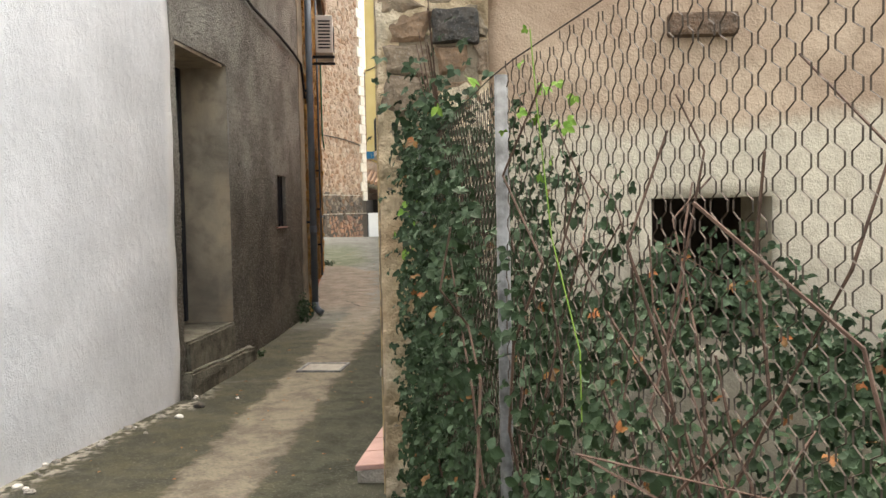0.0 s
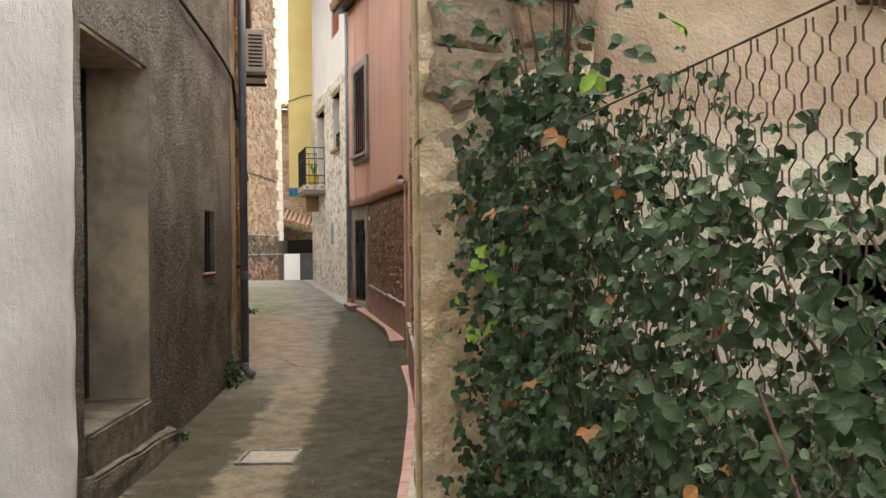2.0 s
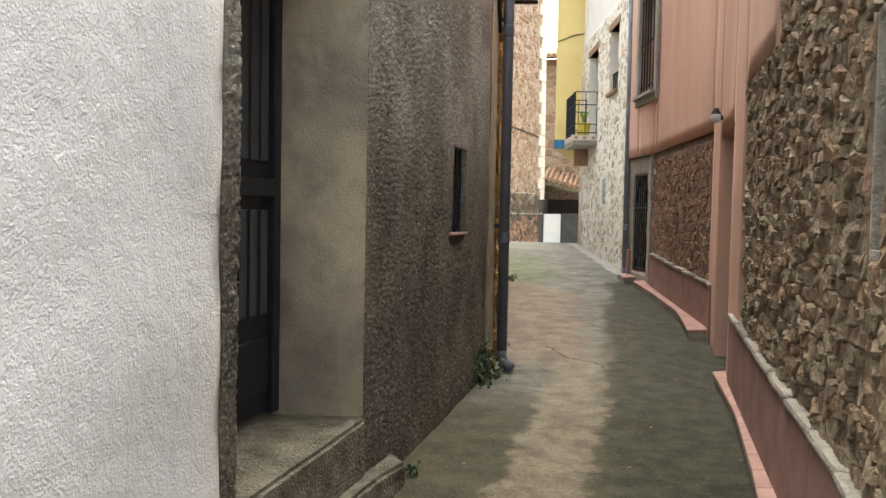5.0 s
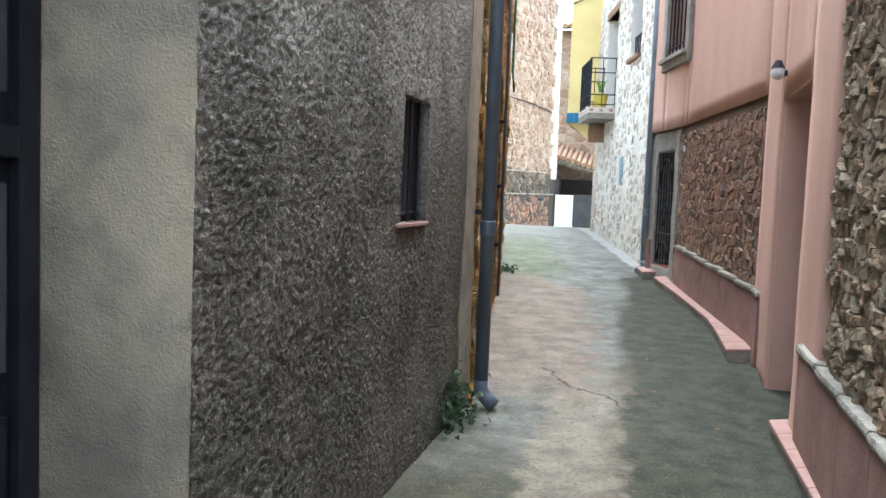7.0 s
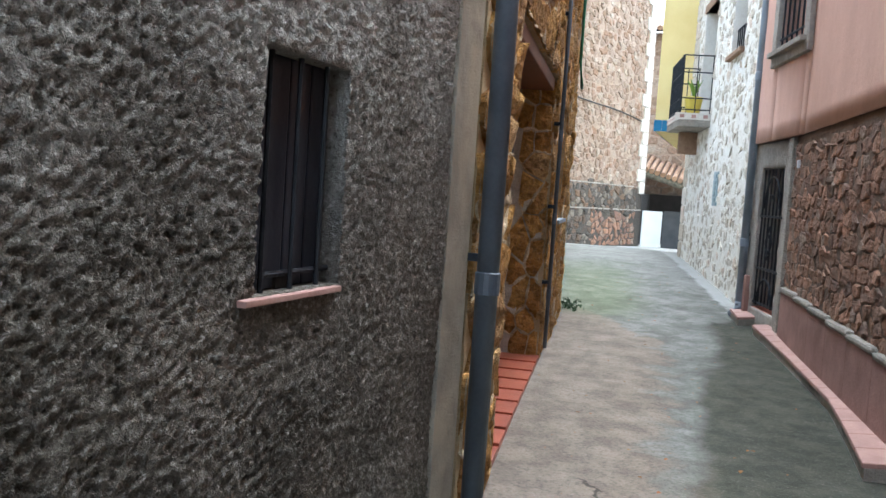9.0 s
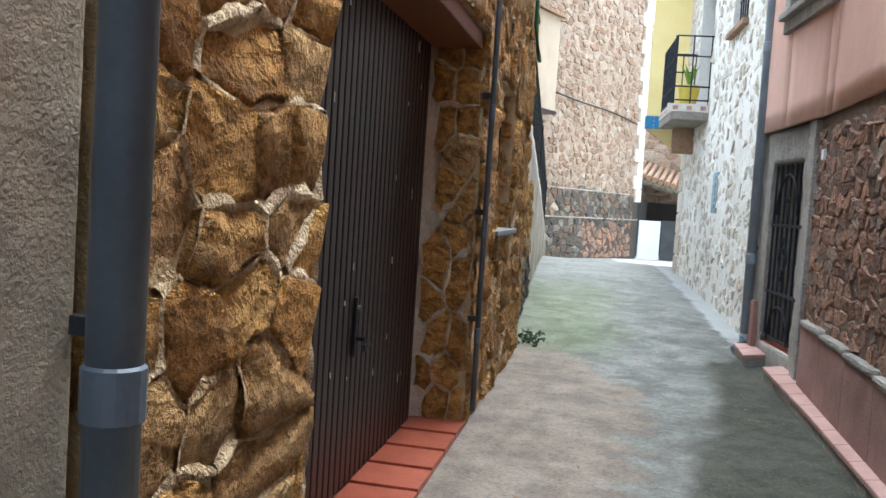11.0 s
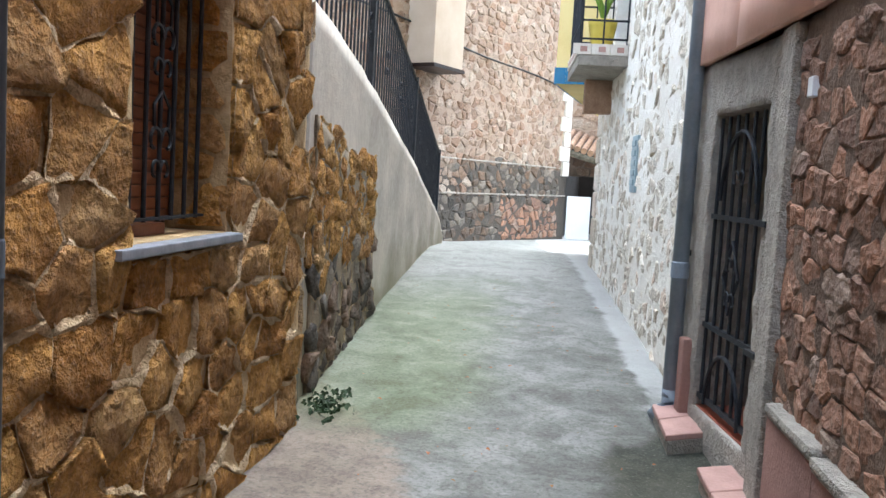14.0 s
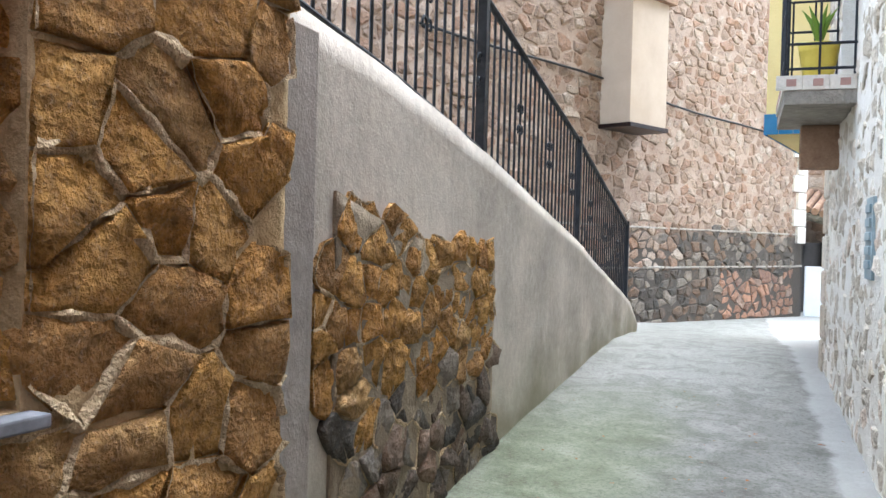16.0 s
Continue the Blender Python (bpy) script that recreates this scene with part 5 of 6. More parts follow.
def balcony():
    b = thing("balcony", "small balcony with black iron rail and tiled slab edge", "balcony")
    u0, u1, d1, z = 3.15, 4.5, 0.47, 3.45
    part("slab", F_PALE.box(u0, z, u1, z + 0.1, -0.1, d1, 0.008), M_LINTEL, b)
    for k in range(7):
        a = u0 + 0.02 + 0.18 * k
        part("edge_tile", F_PALE.box(a, z + 0.1, a + 0.175, z + 0.2, -0.05, d1 + 0.012, 0.004), M_QUOIN, b, "patterned edge tile")
        part("edge_motif", F_PALE.box(a + 0.05, z + 0.125, a + 0.125, z + 0.175, d1 + 0.005, d1 + 0.016, 0.01), M_TILE_PINK, b)
    for k in range(3):
        a = 0.02 + 0.17 * k
        part("edge_tile", F_PALE.box(u0 - 0.008, z + 0.1, u0 + 0.01, z + 0.2, a, a + 0.165, 0.003), M_QUOIN, b, "patterned edge tile")
        part("edge_motif", F_PALE.box(u0 - 0.012, z + 0.125, u0 - 0.004, z + 0.175, a + 0.035, a + 0.1, 0.003), M_TILE_PINK, b)
    part("bracket", F_PALE.box(4.2, z - 0.35, 4.35, z, -0.05, 0.3, 0.02), M_ROOF, b, "orange brick corbel")
    for h in (0.25, 0.42, 0.8, 1.05):
        part("rail", tube([F_PALE(u0 + 0.03, z + h, 0.0), F_PALE(u0 + 0.03, z + h, d1 - 0.02), F_PALE(u1 - 0.03, z + h, d1 - 0.02), F_PALE(u1 - 0.03, z + h, 0.0)], 0.011, 6), M_IRON, b)
    for k in range(13):
        u = u0 + 0.03 + (u1 - u0 - 0.06) * k / 12
        part("baluster", bar(F_PALE, u, z + 0.2, u, z + 1.05, d1 - 0.02, 0.009), M_IRON, b)
        if k % 3 == 1:
            for f in (1, -1):
                part("scroll", scroll(F_PALE, u, z + 0.62, d1 - 0.02, 0.05, 0.008, f), M_IRON, b)
    for k in range(3):
        part("baluster", bar(F_PALE, u0 + 0.03, z + 0.2, u0 + 0.03, z + 1.05, 0.03 + 0.22 * k, 0.009), M_IRON, b)
        part("baluster", bar(F_PALE, u1 - 0.03, z + 0.2, u1 - 0.03, z + 1.05, 0.03 + 0.17 * k, 0.009), M_IRON, b)
    pot = thing("flower_pot", "yellow plant pot standing on the balcony slab", "pot")
    c = F_PALE(3.42, z + 0.2, 0.24)
    part("pot", tube([c, c + Vector((0, 0, 0.03)), c + Vector((0, 0, 0.2)), c + Vector((0, 0, 0.26))], [0.09, 0.1, 0.13, 0.14], 18), M_POT, pot, smooth=True)
    for k in range(6):
        a = k * 1.05
        part("leaf", tube([c + Vector((0, 0, 0.25)), c + Vector((0.05 * math.cos(a), 0.05 * math.sin(a), 0.42)), c + Vector((0.12 * math.cos(a), 0.12 * math.sin(a), 0.52))], [0.012, 0.02, 0.002], 5), M_LEAF_YOUNG, pot)


balcony()
hatch = thing("meter_hatch", "blue-grey louvred meter hatch set in the pale stone wall", "hatch")
u0, z0, u1, z1 = HATCH
part("frame", F_PALE.box(u0, z0, u1, z1, -0.03, 0.03, 0.006), M_METER, hatch)
for k in range(5):
    part("louvre", F_PALE.box(u0 + 0.05, z0 + 0.06 + 0.08 * k, u1 - 0.05, z0 + 0.11 + 0.08 * k, 0.02, 0.042, 0.005), M_METER, hatch)

# corner blocks of the pale house
for k in range(14):
    z = 1.35 + 0.31 * k
    w = 0.42 if k % 2 else 0.28
    part("quoin", F_PALE.box(5.2 - w, z + 0.008, 5.225, z + 0.3, -0.3, 0.035, 0.02), M_STONE_PALE, pale)

# slit window in the rubble wall, number plate by the gate
w = thing("window", "narrow dark slit window in the rubble wall", "window", kind="structure")
part("pane", F_RUBBLE.box(2.24, 2.02, 2.51, 2.79, -0.3, -0.14), M_GATEDARK, w, "dark dusty pane")
for a, b, c, e in ((2.25, 2.03, 2.275, 2.78), (2.475, 2.03, 2.5, 2.78), (2.275, 2.755, 2.475, 2.78), (2.275, 2.03, 2.475, 2.06)):
    part("window_frame", F_RUBBLE.box(a, b, c, e, -0.16, 0.012, 0.004), M_LINTEL, w, "thin cement edge")
plate = part("number_plate", F_PANEL.box(3.27, 2.68, 3.33, 2.75, 0.0, 0.032, 0.004), M_BOARD, None)
tagged(plate, "small blank white tile fixed on reddish stones", "plate")

# upper storey window and eaves
w = thing("window", "red shuttered window in the white upper storey", "window", kind="structure")
part("pane", F_PALE.box(1.18, 6.68, 2.22, 8.12, -0.35, -0.3), M_DARK, w)
for a in (1.2, 1.7):
    part("shutter", F_PALE.box(a + 0.01, 6.72, a + 0.49, 8.08, -0.08, -0.03, 0.008), M_TILE_RED, w, "red painted shutter")


def eaves(face, z, u0, u1, deep, label):
    """A tiled roof edge: a sloping deck with rows of barrel tiles."""
    r = thing("roof", label, "roof", kind="structure")
    bm = bmesh.new()
    v = [bm.verts.new(face(u, zz, d)) for u, zz, d in ((u0, z, deep), (u1, z, deep), (u1, z + 1.0, -3.2), (u0, z + 1.0, -3.2), (u0, z - 0.08, deep), (u1, z - 0.08, deep), (u1, z + 0.9, -3.2), (u0, z + 0.9, -3.2))]
    for q in ((0, 1, 2, 3), (7, 6, 5, 4), (0, 4, 5, 1), (1, 5, 6, 2), (2, 6, 7, 3), (3, 7, 4, 0)):
        bm.faces.new([v[x] for x in q])
    bmesh.ops.recalc_face_normals(bm, faces=bm.faces)
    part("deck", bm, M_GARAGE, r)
    n = max(2, round((u1 - u0) / 0.2))
    for k in range(n):
        u = u0 + (u1 - u0) * (k + 0.5) / n
        part("tile", tube([face(u, z + 0.035, deep + 0.06), face(u, z + 0.5, -1.4), face(u, z + 1.03, -3.2)], [0.085, 0.08, 0.075], 8), M_ROOF, r)


eaves(F_GATE_UP, 6.62, 0.0, 1.74, 0.28, "clay tiled eaves of the pink house")
eaves(F_PANEL, 6.6, 0.0, 3.14, 0.28, "clay tiled eaves of the pink house")
eaves(F_DOORWAY, 6.6, 1.9, 5.95, 0.28, "clay tiled eaves of the pink house")
eaves(F_PALE, 8.8, -0.1, 5.25, 0.5, "clay tiled eaves of the pale house")
eaves(F_FAR, 8.2, -0.2, 9.4, 0.6, "clay tiled eaves of the distant house")


# shed beyond the rise
def shed_roof():
    r = thing("shed_roof", "sagging clay tiled lean-to roof on a timber beam", "roof", kind="structure")
    bm = bmesh.new()
    v = [bm.verts.new(p) for p in ((-5.3, 40.3, 3.42), (-1.5, 39.6, 2.35), (-1.5, 41.2, 2.75), (-5.3, 41.95, 3.9))]
    w = [bm.verts.new(x.co - Vector((0, 0, 0.1))) for x in v]
    bm.faces.new(v)
    bm.faces.new(w[::-1])
    for q in range(4):
        bm.faces.new((v[q], w[q], w[(q + 1) % 4], v[(q + 1) % 4]))
    bmesh.ops.recalc_face_normals(bm, faces=bm.faces)
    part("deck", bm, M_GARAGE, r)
    part("beam", tube([(-5.3, 40.25, 3.3), (-1.5, 39.55, 2.23)], 0.09, 8), M_STEP, r, "grey timber beam")
    for k in range(20):
        t = (k + 0.5) / 20
        a = Vector((-5.3, 40.2, 3.46)).lerp(Vector((-1.5, 39.5, 2.39)), t)
        b = Vector((-5.3, 41.95, 3.94)).lerp(Vector((-1.5, 41.2, 2.79)), t)
        part("tile", tube([a, b], [0.09, 0.08], 8), M_ROOF, r)


shed_roof()
ob = part("panel_board", turned(box(0, -0.03, 0.6, 0.72, 0.03, 2.02, 0.008), Matrix.Translation((-5.0, 40.15, 0)) @ pose(0, 0, 0, 0, 0, 35)), M_BOARD, None)
tagged(ob, "white sheet metal panel standing before the shed", "panel")
ob = part("sheet_gate", turned(box(0, -0.03, 0.6, 2.6, 0.03, 2.05, 0.008), Matrix.Translation((-4.38, 40.7, 0)) @ pose(0, 0, 0, 0, 0, 5)), M_GATEDARK, None)
tagged(ob, "dark grey sheet metal gate closing the shed", "gate")


# lane: manhole cover, rubble, weeds
def manhole():
    m = thing("manhole_cover", "square grey cement manhole cover with metal rim in the lane", "manhole cover")
    c = Vector((-1.865, 11.17, ground_z(11.17)))
    mat = Matrix.Translation(c) @ pose(0, 0, 0, 0, 0, -4)
    part("plate", turned(box(-0.17, -0.17, -0.03, 0.17, 0.17, 0.012, 0.004), mat), M_LINTEL, m)
    for a, b, e, f in ((-0.2, -0.2, 0.2, -0.175), (-0.2, 0.175, 0.2, 0.2), (-0.2, -0.175, -0.175, 0.175), (0.175, -0.175, 0.2, 0.175)):
        part("rim", turned(box(a, b, -0.03, e, f, 0.018, 0.003), mat), M_GALV, m)


manhole()
rng = random.Random(8)


def pebble(name, p, size, mat, label, category):
    bm = bmesh.new()
    bmesh.ops.create_icosphere(bm, subdivisions=2, radius=1.0)
    off = Vector((p[0] * 7, p[1] * 7, 0))
    for v in bm.verts:
        v.co *= 1 + 0.35 * noise.noise(v.co * 1.6 + off)
        v.co = Vector((v.co.x * size, v.co.y * size * 0.8, v.co.z * size * 0.55))
    ob = part(name, turned(bm, Matrix.Translation((*p, ground_z(p[1]) + size * 0.25))), mat, None)
    tagged(ob, label, category, group="loose stones")


for k in range(26):
    y = rng.uniform(7.2, 10.6)
    x = -2.8 - 0.15 * (9.92 - y) + abs(rng.gauss(0.05, 0.12)) + 0.03
    pebble("loose_stone", (x, y), rng.uniform(0.012, 0.035), rng.choice([M_QUOIN, M_LINTEL, M_LINTEL]), "small broken stone lying at the wall foot", "stone")
pebble("loose_stone", (-2.93, 9.25), 0.06, M_STONE_SOOT, "dark stone lying by the white wall", "stone")
pebble("loose_stone", (-2.55, 9.75), 0.045, M_STONE_SOOT, "dark stone lying by the stone step", "stone")


# ---- plants ----
def leaf_verts(size, rnd):
    """A folded, pointed leaf lying along +y: vertices and faces."""
    w = size * rnd.uniform(0.32, 0.42)
    pts = [(0, 0, 0), (-w * 0.8, size * 0.25, 0.1 * size), (w * 0.8, size * 0.25, 0.1 * size), (0, size * 0.45, 0), (-w, size * 0.5, 0.13 * size), (w, size * 0.5, 0.13 * size), (-w * 0.55, size * 0.8, 0.05 * size), (w * 0.55, size * 0.8, 0.05 * size), (0, size * 0.75, -0.03 * size), (0, size, -0.12 * size)]
    return [Vector(p) for p in pts], [(0, 3, 1), (0, 2, 3), (1, 3, 4), (3, 2, 5), (3, 8, 6, 4), (3, 5, 7, 8), (8, 9, 6), (8, 7, 9)]


def leaf_frame(p, rnd, facing, droop=0.5):
    out = (Vector(facing) + Vector((rnd.gauss(0, 0.45), rnd.gauss(0, 0.45), rnd.gauss(0.15, 0.4)))).normalized()
    along = Vector((rnd.gauss(0, 0.6), rnd.gauss(0, 0.6), -droop + rnd.gauss(0, 0.5)))
    along = (along - out * along.dot(out)).normalized()
    m = Matrix((along.cross(out), along, out)).transposed().to_4x4()
    m.translation = p
    return m


def foliage(plant, places, facing, sizes, seed, young=(), near=None, dry=0.012):
    """Leaves in threes at the given places: the first 300 in the near stretch as parts, the rest one mesh a kind."""
    rnd = random.Random(seed)
    field = {"a": ([], []), "b": ([], []), "c": ([], [])}
    count = 0
    for p in places:
        kind = "c" if rnd.random() < dry else "a"
        if any((Vector(p) - Vector(y[:3])).length < y[3] and rnd.random() < 0.7 for y in young):
            kind = "b"
        m = leaf_frame(p, rnd, facing)
        size = rnd.uniform(*sizes)
        for turn, far in ((0, 1.0), (70, 0.8), (-70, 0.8)):
            v, f = leaf_verts(size * far, rnd)
            mm = m @ pose(0, 0, 0, rnd.uniform(-15, 15), 0, turn + rnd.uniform(-12, 12))
            v = [mm @ x for x in v]
            if near and near(p) and count < 300:
                raw("leaf", v, f, {"a": M_LEAF, "b": M_LEAF_YOUNG, "c": M_LEAF_DRY}[kind], plant, smooth=True)
                count += 1
            else:
                fv, ff = field[kind]
                at = len(fv)
                fv += v
                ff += [tuple(x + at for x in q) for q in f]
    for kind, (fv, ff) in field.items():
        if fv:
            ob = raw({"a": "leaves", "b": "young_leaves", "c": "dry_leaves"}[kind], fv, ff, {"a": M_LEAF, "b": M_LEAF_YOUNG, "c": M_LEAF_DRY}[kind], plant, smooth=True)
            tagged(ob, kind="stuff")


FENCE_FAR = Face((-0.73, 7.66), (-0.41, 5.84), (-1, 0))
FENCE_NEAR = Face((-0.41, 5.84), (0.85, 3.04), (-1, 0))


def FENCE(u, z, d=0.0):
    """A point of the fence, which bends at its middle post."""
    return FENCE_FAR(u, z, d) if u < FENCE_FAR.length else FENCE_NEAR(u - FENCE_FAR.length, z, d)


POST_U = (0.0, FENCE_FAR.length, 4.4)


def build_fence():
    f = thing("chain_link_fence", "rusty chain link fence on galvanised posts, overgrown with brambles", "fence")
    def top(u):
        return float(np.interp(u, (0, 0.5, 1.85, 5.0), (2.5, 2.48, 2.53, 2.95)))
    for u in POST_U:
        part("post", tube([FENCE(u, 0.5, 0), FENCE(u, top(u) + (-0.01 if u else 0.06), 0)], 0.018 if u else 0.02, 12), M_GALV, f, "galvanised post, rusty near the ground", smooth=True)
    for z in (0.85, 1.6):
        part("strand", tube([FENCE(u, z + 0.01 * math.sin(u * 9), 0.004) for u in np.linspace(0, 4.9, 24)], 0.0017, 4), M_RUST, f)
    part("strand", tube([FENCE(u, top(u) + 0.01, 0.0) for u in np.linspace(0, 4.9, 24)], 0.0025, 4), M_RUST, f)
    verts, faces = [], []
    half, rise, rad = 0.03, 0.034, 0.0017
    n = int(4.9 / half)
    for i in range(n):
        z = 0.84
        k = 0
        prev = None
        while z < top(i * half) + 0.01:
            for near, low in ((0.12, -0.3), (0.12, 0.3)):
                side = (k + i) % 2
                u = (i + side + (near if not side else -near)) * half
                zz = z + low * rise
                bulge = 0.02 * noise.noise(Vector((u * 1.5, zz * 1.5, 4)))
                p = FENCE(u + 0.012 * noise.noise(Vector((u * 2, zz * 2, 1))), zz + 0.01 * noise.noise(Vector((u * 3, zz * 3, 2))), bulge + 0.003 * (1 if side else -1))
                ring = [len(verts) + q for q in range(3)]
                side_face = FENCE_FAR if u < FENCE_FAR.length else FENCE_NEAR
                verts += [p + rad * math.cos(q * 2.094) * side_face.n + rad * 1.3 * math.sin(q * 2.094) * side_face.u for q in range(3)]
                if prev:
                    faces += [(prev[q], prev[(q + 1) % 3], ring[(q + 1) % 3], ring[q]) for q in range(3)]
                prev = ring
            z += rise
            k += 1
    ob = raw("wire_mesh", verts, faces, M_RUST, f)
    tagged(ob, kind="stuff")
    for face, length in ((FENCE_FAR, FENCE_FAR.length), (FENCE_NEAR, 3.05)):
        ob = part("low_wall", rough_block(face, 0.02, 0.4, length - 0.02, 0.86, -0.1, 0.1, 5, 6, 0.02), M_STEP, None)
        tagged(ob, "low mossy cement wall under the fence", "wall", kind="structure")


build_fence()


def build_brambles():
    plant = thing("bramble", "thick dark green bramble climbing through the chain link fence", "bush")
    rnd = random.Random(12)
    stems = []
    for k in range(34):
        u = rnd.uniform(0.05, 2.6) if k < 22 else rnd.uniform(2.0, 4.2)
        z = 0.8
        d = rnd.uniform(-0.25, 0.08)
        pts = []
        for s in range(9):
            pts.append(FENCE(u, z, d))
            u += rnd.gauss(0.0, 0.1)
            z += rnd.uniform(0.1, 0.26)
            d += rnd.gauss(0, 0.05)
            if z > 2.55:
                break
        if len(pts) > 2:
            part("stem", tube(pts, [0.006 - 0.0004 * i for i in range(len(pts))], 5), M_BARK, plant)
    places = []
    def height(u):
        return float(np.interp(u, (0, 0.35, 0.8, 1.5, 1.9, 2.3, 2.7, 4.5), (2.5, 2.62, 2.45, 2.25, 2.15, 1.95, 1.55, 1.35)))
    while len(places) < 7600:
        u = rnd.uniform(-0.12, 4.6) if rnd.random() < 0.45 else rnd.uniform(-0.1, 1.7)
        z = rnd.uniform(0.8, 2.75)
        thin = 1.0 if u < 0.6 else (0.65 if u < 1.8 else 0.6)
        if z < height(u) + rnd.gauss(0, 0.07) and rnd.random() < thin * (0.5 + 0.6 * abs(noise.noise(Vector((u * 2.5, z * 2.5, 3)))) * 2):
            deep = rnd.choice((1, 0.4, 0))
            places.append(FENCE(u, z, 0.05 + rnd.gauss(0.0, 0.05) - (0.55 if u < 1.9 else 0.3) * deep * rnd.random()))
    young = [(*FENCE(0.2, 2.15, 0.1), 0.08), (*FENCE(0.1, 2.0, 0.1), 0.08)]
    foliage(plant, places, (-0.6, -0.75, 0.3), (0.015, 0.043), 13, young, lambda p: p[2] > 1.5 and p[1] > 5.8)
    top = thing("bramble", "leafy bramble shoot rising above the fence corner", "bush")
    for k in range(9):
        a = rnd.uniform(-0.4, 1.4)
        pts = [FENCE(0.25 + 0.1 * k * 0.3, 2.3, -0.05), FENCE(0.3 + 0.16 * a, 2.55, -0.02), FENCE(0.3 + 0.35 * a, 2.75 + 0.03 * k, 0.05)]
        part("stem", tube(pts, [0.005, 0.004, 0.002], 5), M_BARK, top)
    shoots = [FENCE(0.25 + rnd.gauss(0.1, 0.22), 2.5 + abs(rnd.gauss(0, 0.16)), rnd.gauss(0, 0.09)) for k in range(120)]
    foliage(top, shoots, (-0.5, -0.8, 0.4), (0.028, 0.058), 14, [(*FENCE(1.0, 2.6, 0), 0.25)], lambda p: True)
    vine = thing("vine", "thin yellow-green vine hanging on the wire", "vine")
    part("stem", tube([FENCE(2.05, 2.6, 0.02), FENCE(2.1, 2.4, 0.03), FENCE(2.16, 2.1, 0.03), FENCE(2.28, 1.85, 0.03), FENCE(2.3, 1.7, 0.04)], 0.0018, 6), M_LEAF_YOUNG, vine)
    foliage(vine, [FENCE(2.1 + rnd.gauss(0, 0.12), 2.45 + rnd.gauss(0, 0.12), rnd.gauss(0, 0.03)) for k in range(14)], (-0.5, -0.8, 0.3), (0.016, 0.03), 15, [(*FENCE(2.1, 2.45, 0), 0.4)], lambda p: True)


build_brambles()


def build_thicket():
    plant = thing("thicket", "dense bramble thicket filling the yard below the ruin window", "bush")
    rnd = random.Random(21)
    places = []
    def top(x, y):
        return 0.95 + 0.55 * noise.noise(Vector((x * 1.1, y * 1.1, 5))) + float(np.interp(y, (3, 5.5, 7.6), (0.0, 0.45, 0.75)))
    while len(places) < 9000:
        x, y = rnd.uniform(-0.6, 2.6), rnd.uniform(3.2, 7.75)
        if x < (-0.55 + (7.66 - y) * 0.175 if y > 5.84 else -0.23 + (5.84 - y) * 0.45):
            continue
        t = max(top(x, y), 0.9)
        places.append(Vector((x, y, t - abs(rnd.gauss(0, 0.16)) + rnd.gauss(0, 0.06))))
    foliage(plant, places, (-0.4, -0.7, 0.6), (0.026, 0.056), 22, (), None, 0.02)
    for k in range(14):
        x, y = rnd.uniform(-0.2, 2.0), rnd.uniform(5.0, 7.6)
        t = top(x, y)
        pts = [(x, y, 0.7), (x + rnd.gauss(0, 0.15), y + rnd.gauss(0, 0.1), t * 0.8 + 0.2), (x + rnd.gauss(0, 0.3), y - 0.1, t + 0.25), (x + rnd.gauss(0, 0.4), y - 0.25, t + 0.1)]
        part("stem", tube(pts, [0.005, 0.004, 0.003, 0.0015], 5), M_BARK, plant)


build_thicket()


def weed(label, p, wide, high, n, seed, facing=(0.6, -0.6, 0.5)):
    plant = thing("weed", label, "plant")
    rnd = random.Random(seed)
    places = [Vector((p[0] + abs(rnd.gauss(0, wide)), p[1] + rnd.gauss(0, wide * 1.5), ground_z(p[1]) + abs(rnd.gauss(0, high)) + 0.015)) for k in range(n)]
    foliage(plant, places, facing, (0.018, 0.038), seed, (), lambda q: True, 0.0)
    for k in range(8):
        q = rnd.choice(places)
        part("stem", tube([(p[0], p[1], ground_z(p[1]) - 0.01), q], 0.002, 4), M_LEAF, plant)


weed("low green weed clump at the foot of the downpipe", (-2.66, 13.98), 0.08, 0.13, 190, 31)
weed("small weed growing at the golden house corner", (-3.46, 20.5), 0.07, 0.04, 70, 32)
weed("tiny weed by the stone step", (-2.6, 11.75), 0.03, 0.02, 14, 33)

# dry bits scattered on the lane
def litter():
    rnd = random.Random(77)
    v, f = [], []
    for k in range(260):
        y = rnd.uniform(8, 25)
        x = float(np.interp(y, (8, 14, 20, 25), (-2.0, -1.7, -2.4, -3.2))) + rnd.gauss(0, 0.55)
        lv, lf = leaf_verts(rnd.uniform(0.01, 0.032), rnd)
        m = Matrix.Translation((x, y, ground_z(y) + 0.016)) @ pose(0, 0, 0, rnd.uniform(-12, 12), rnd.uniform(-12, 12), rnd.uniform(0, 360))
        at = len(v)
        v += [m @ p for p in lv]
        f += [tuple(i + at for i in q) for q in lf]
    ob = raw("leaf_litter", v, f, M_LEAF_DRY)
    tagged(ob, "small dry leaf bits scattered over the concrete lane", "litter", kind="stuff")


litter()

# odd stones of the ruin
ob = part("lintel_stub", F_RUIN.box(1.42, 2.98, 1.75, 3.09, -0.1, 0.07, 0.015), M_STONE_SOOT, None)
tagged(ob, "old dark stone ledge left in the ruin wall", "ledge", kind="structure")
part("dark_stone", rough_block(F_RUIN, 0.28, 2.97, 0.5, 3.14, -0.05, 0.085, 3, 9, 0.015), M_STONE_SOOT, pillar, "dark grey stone")


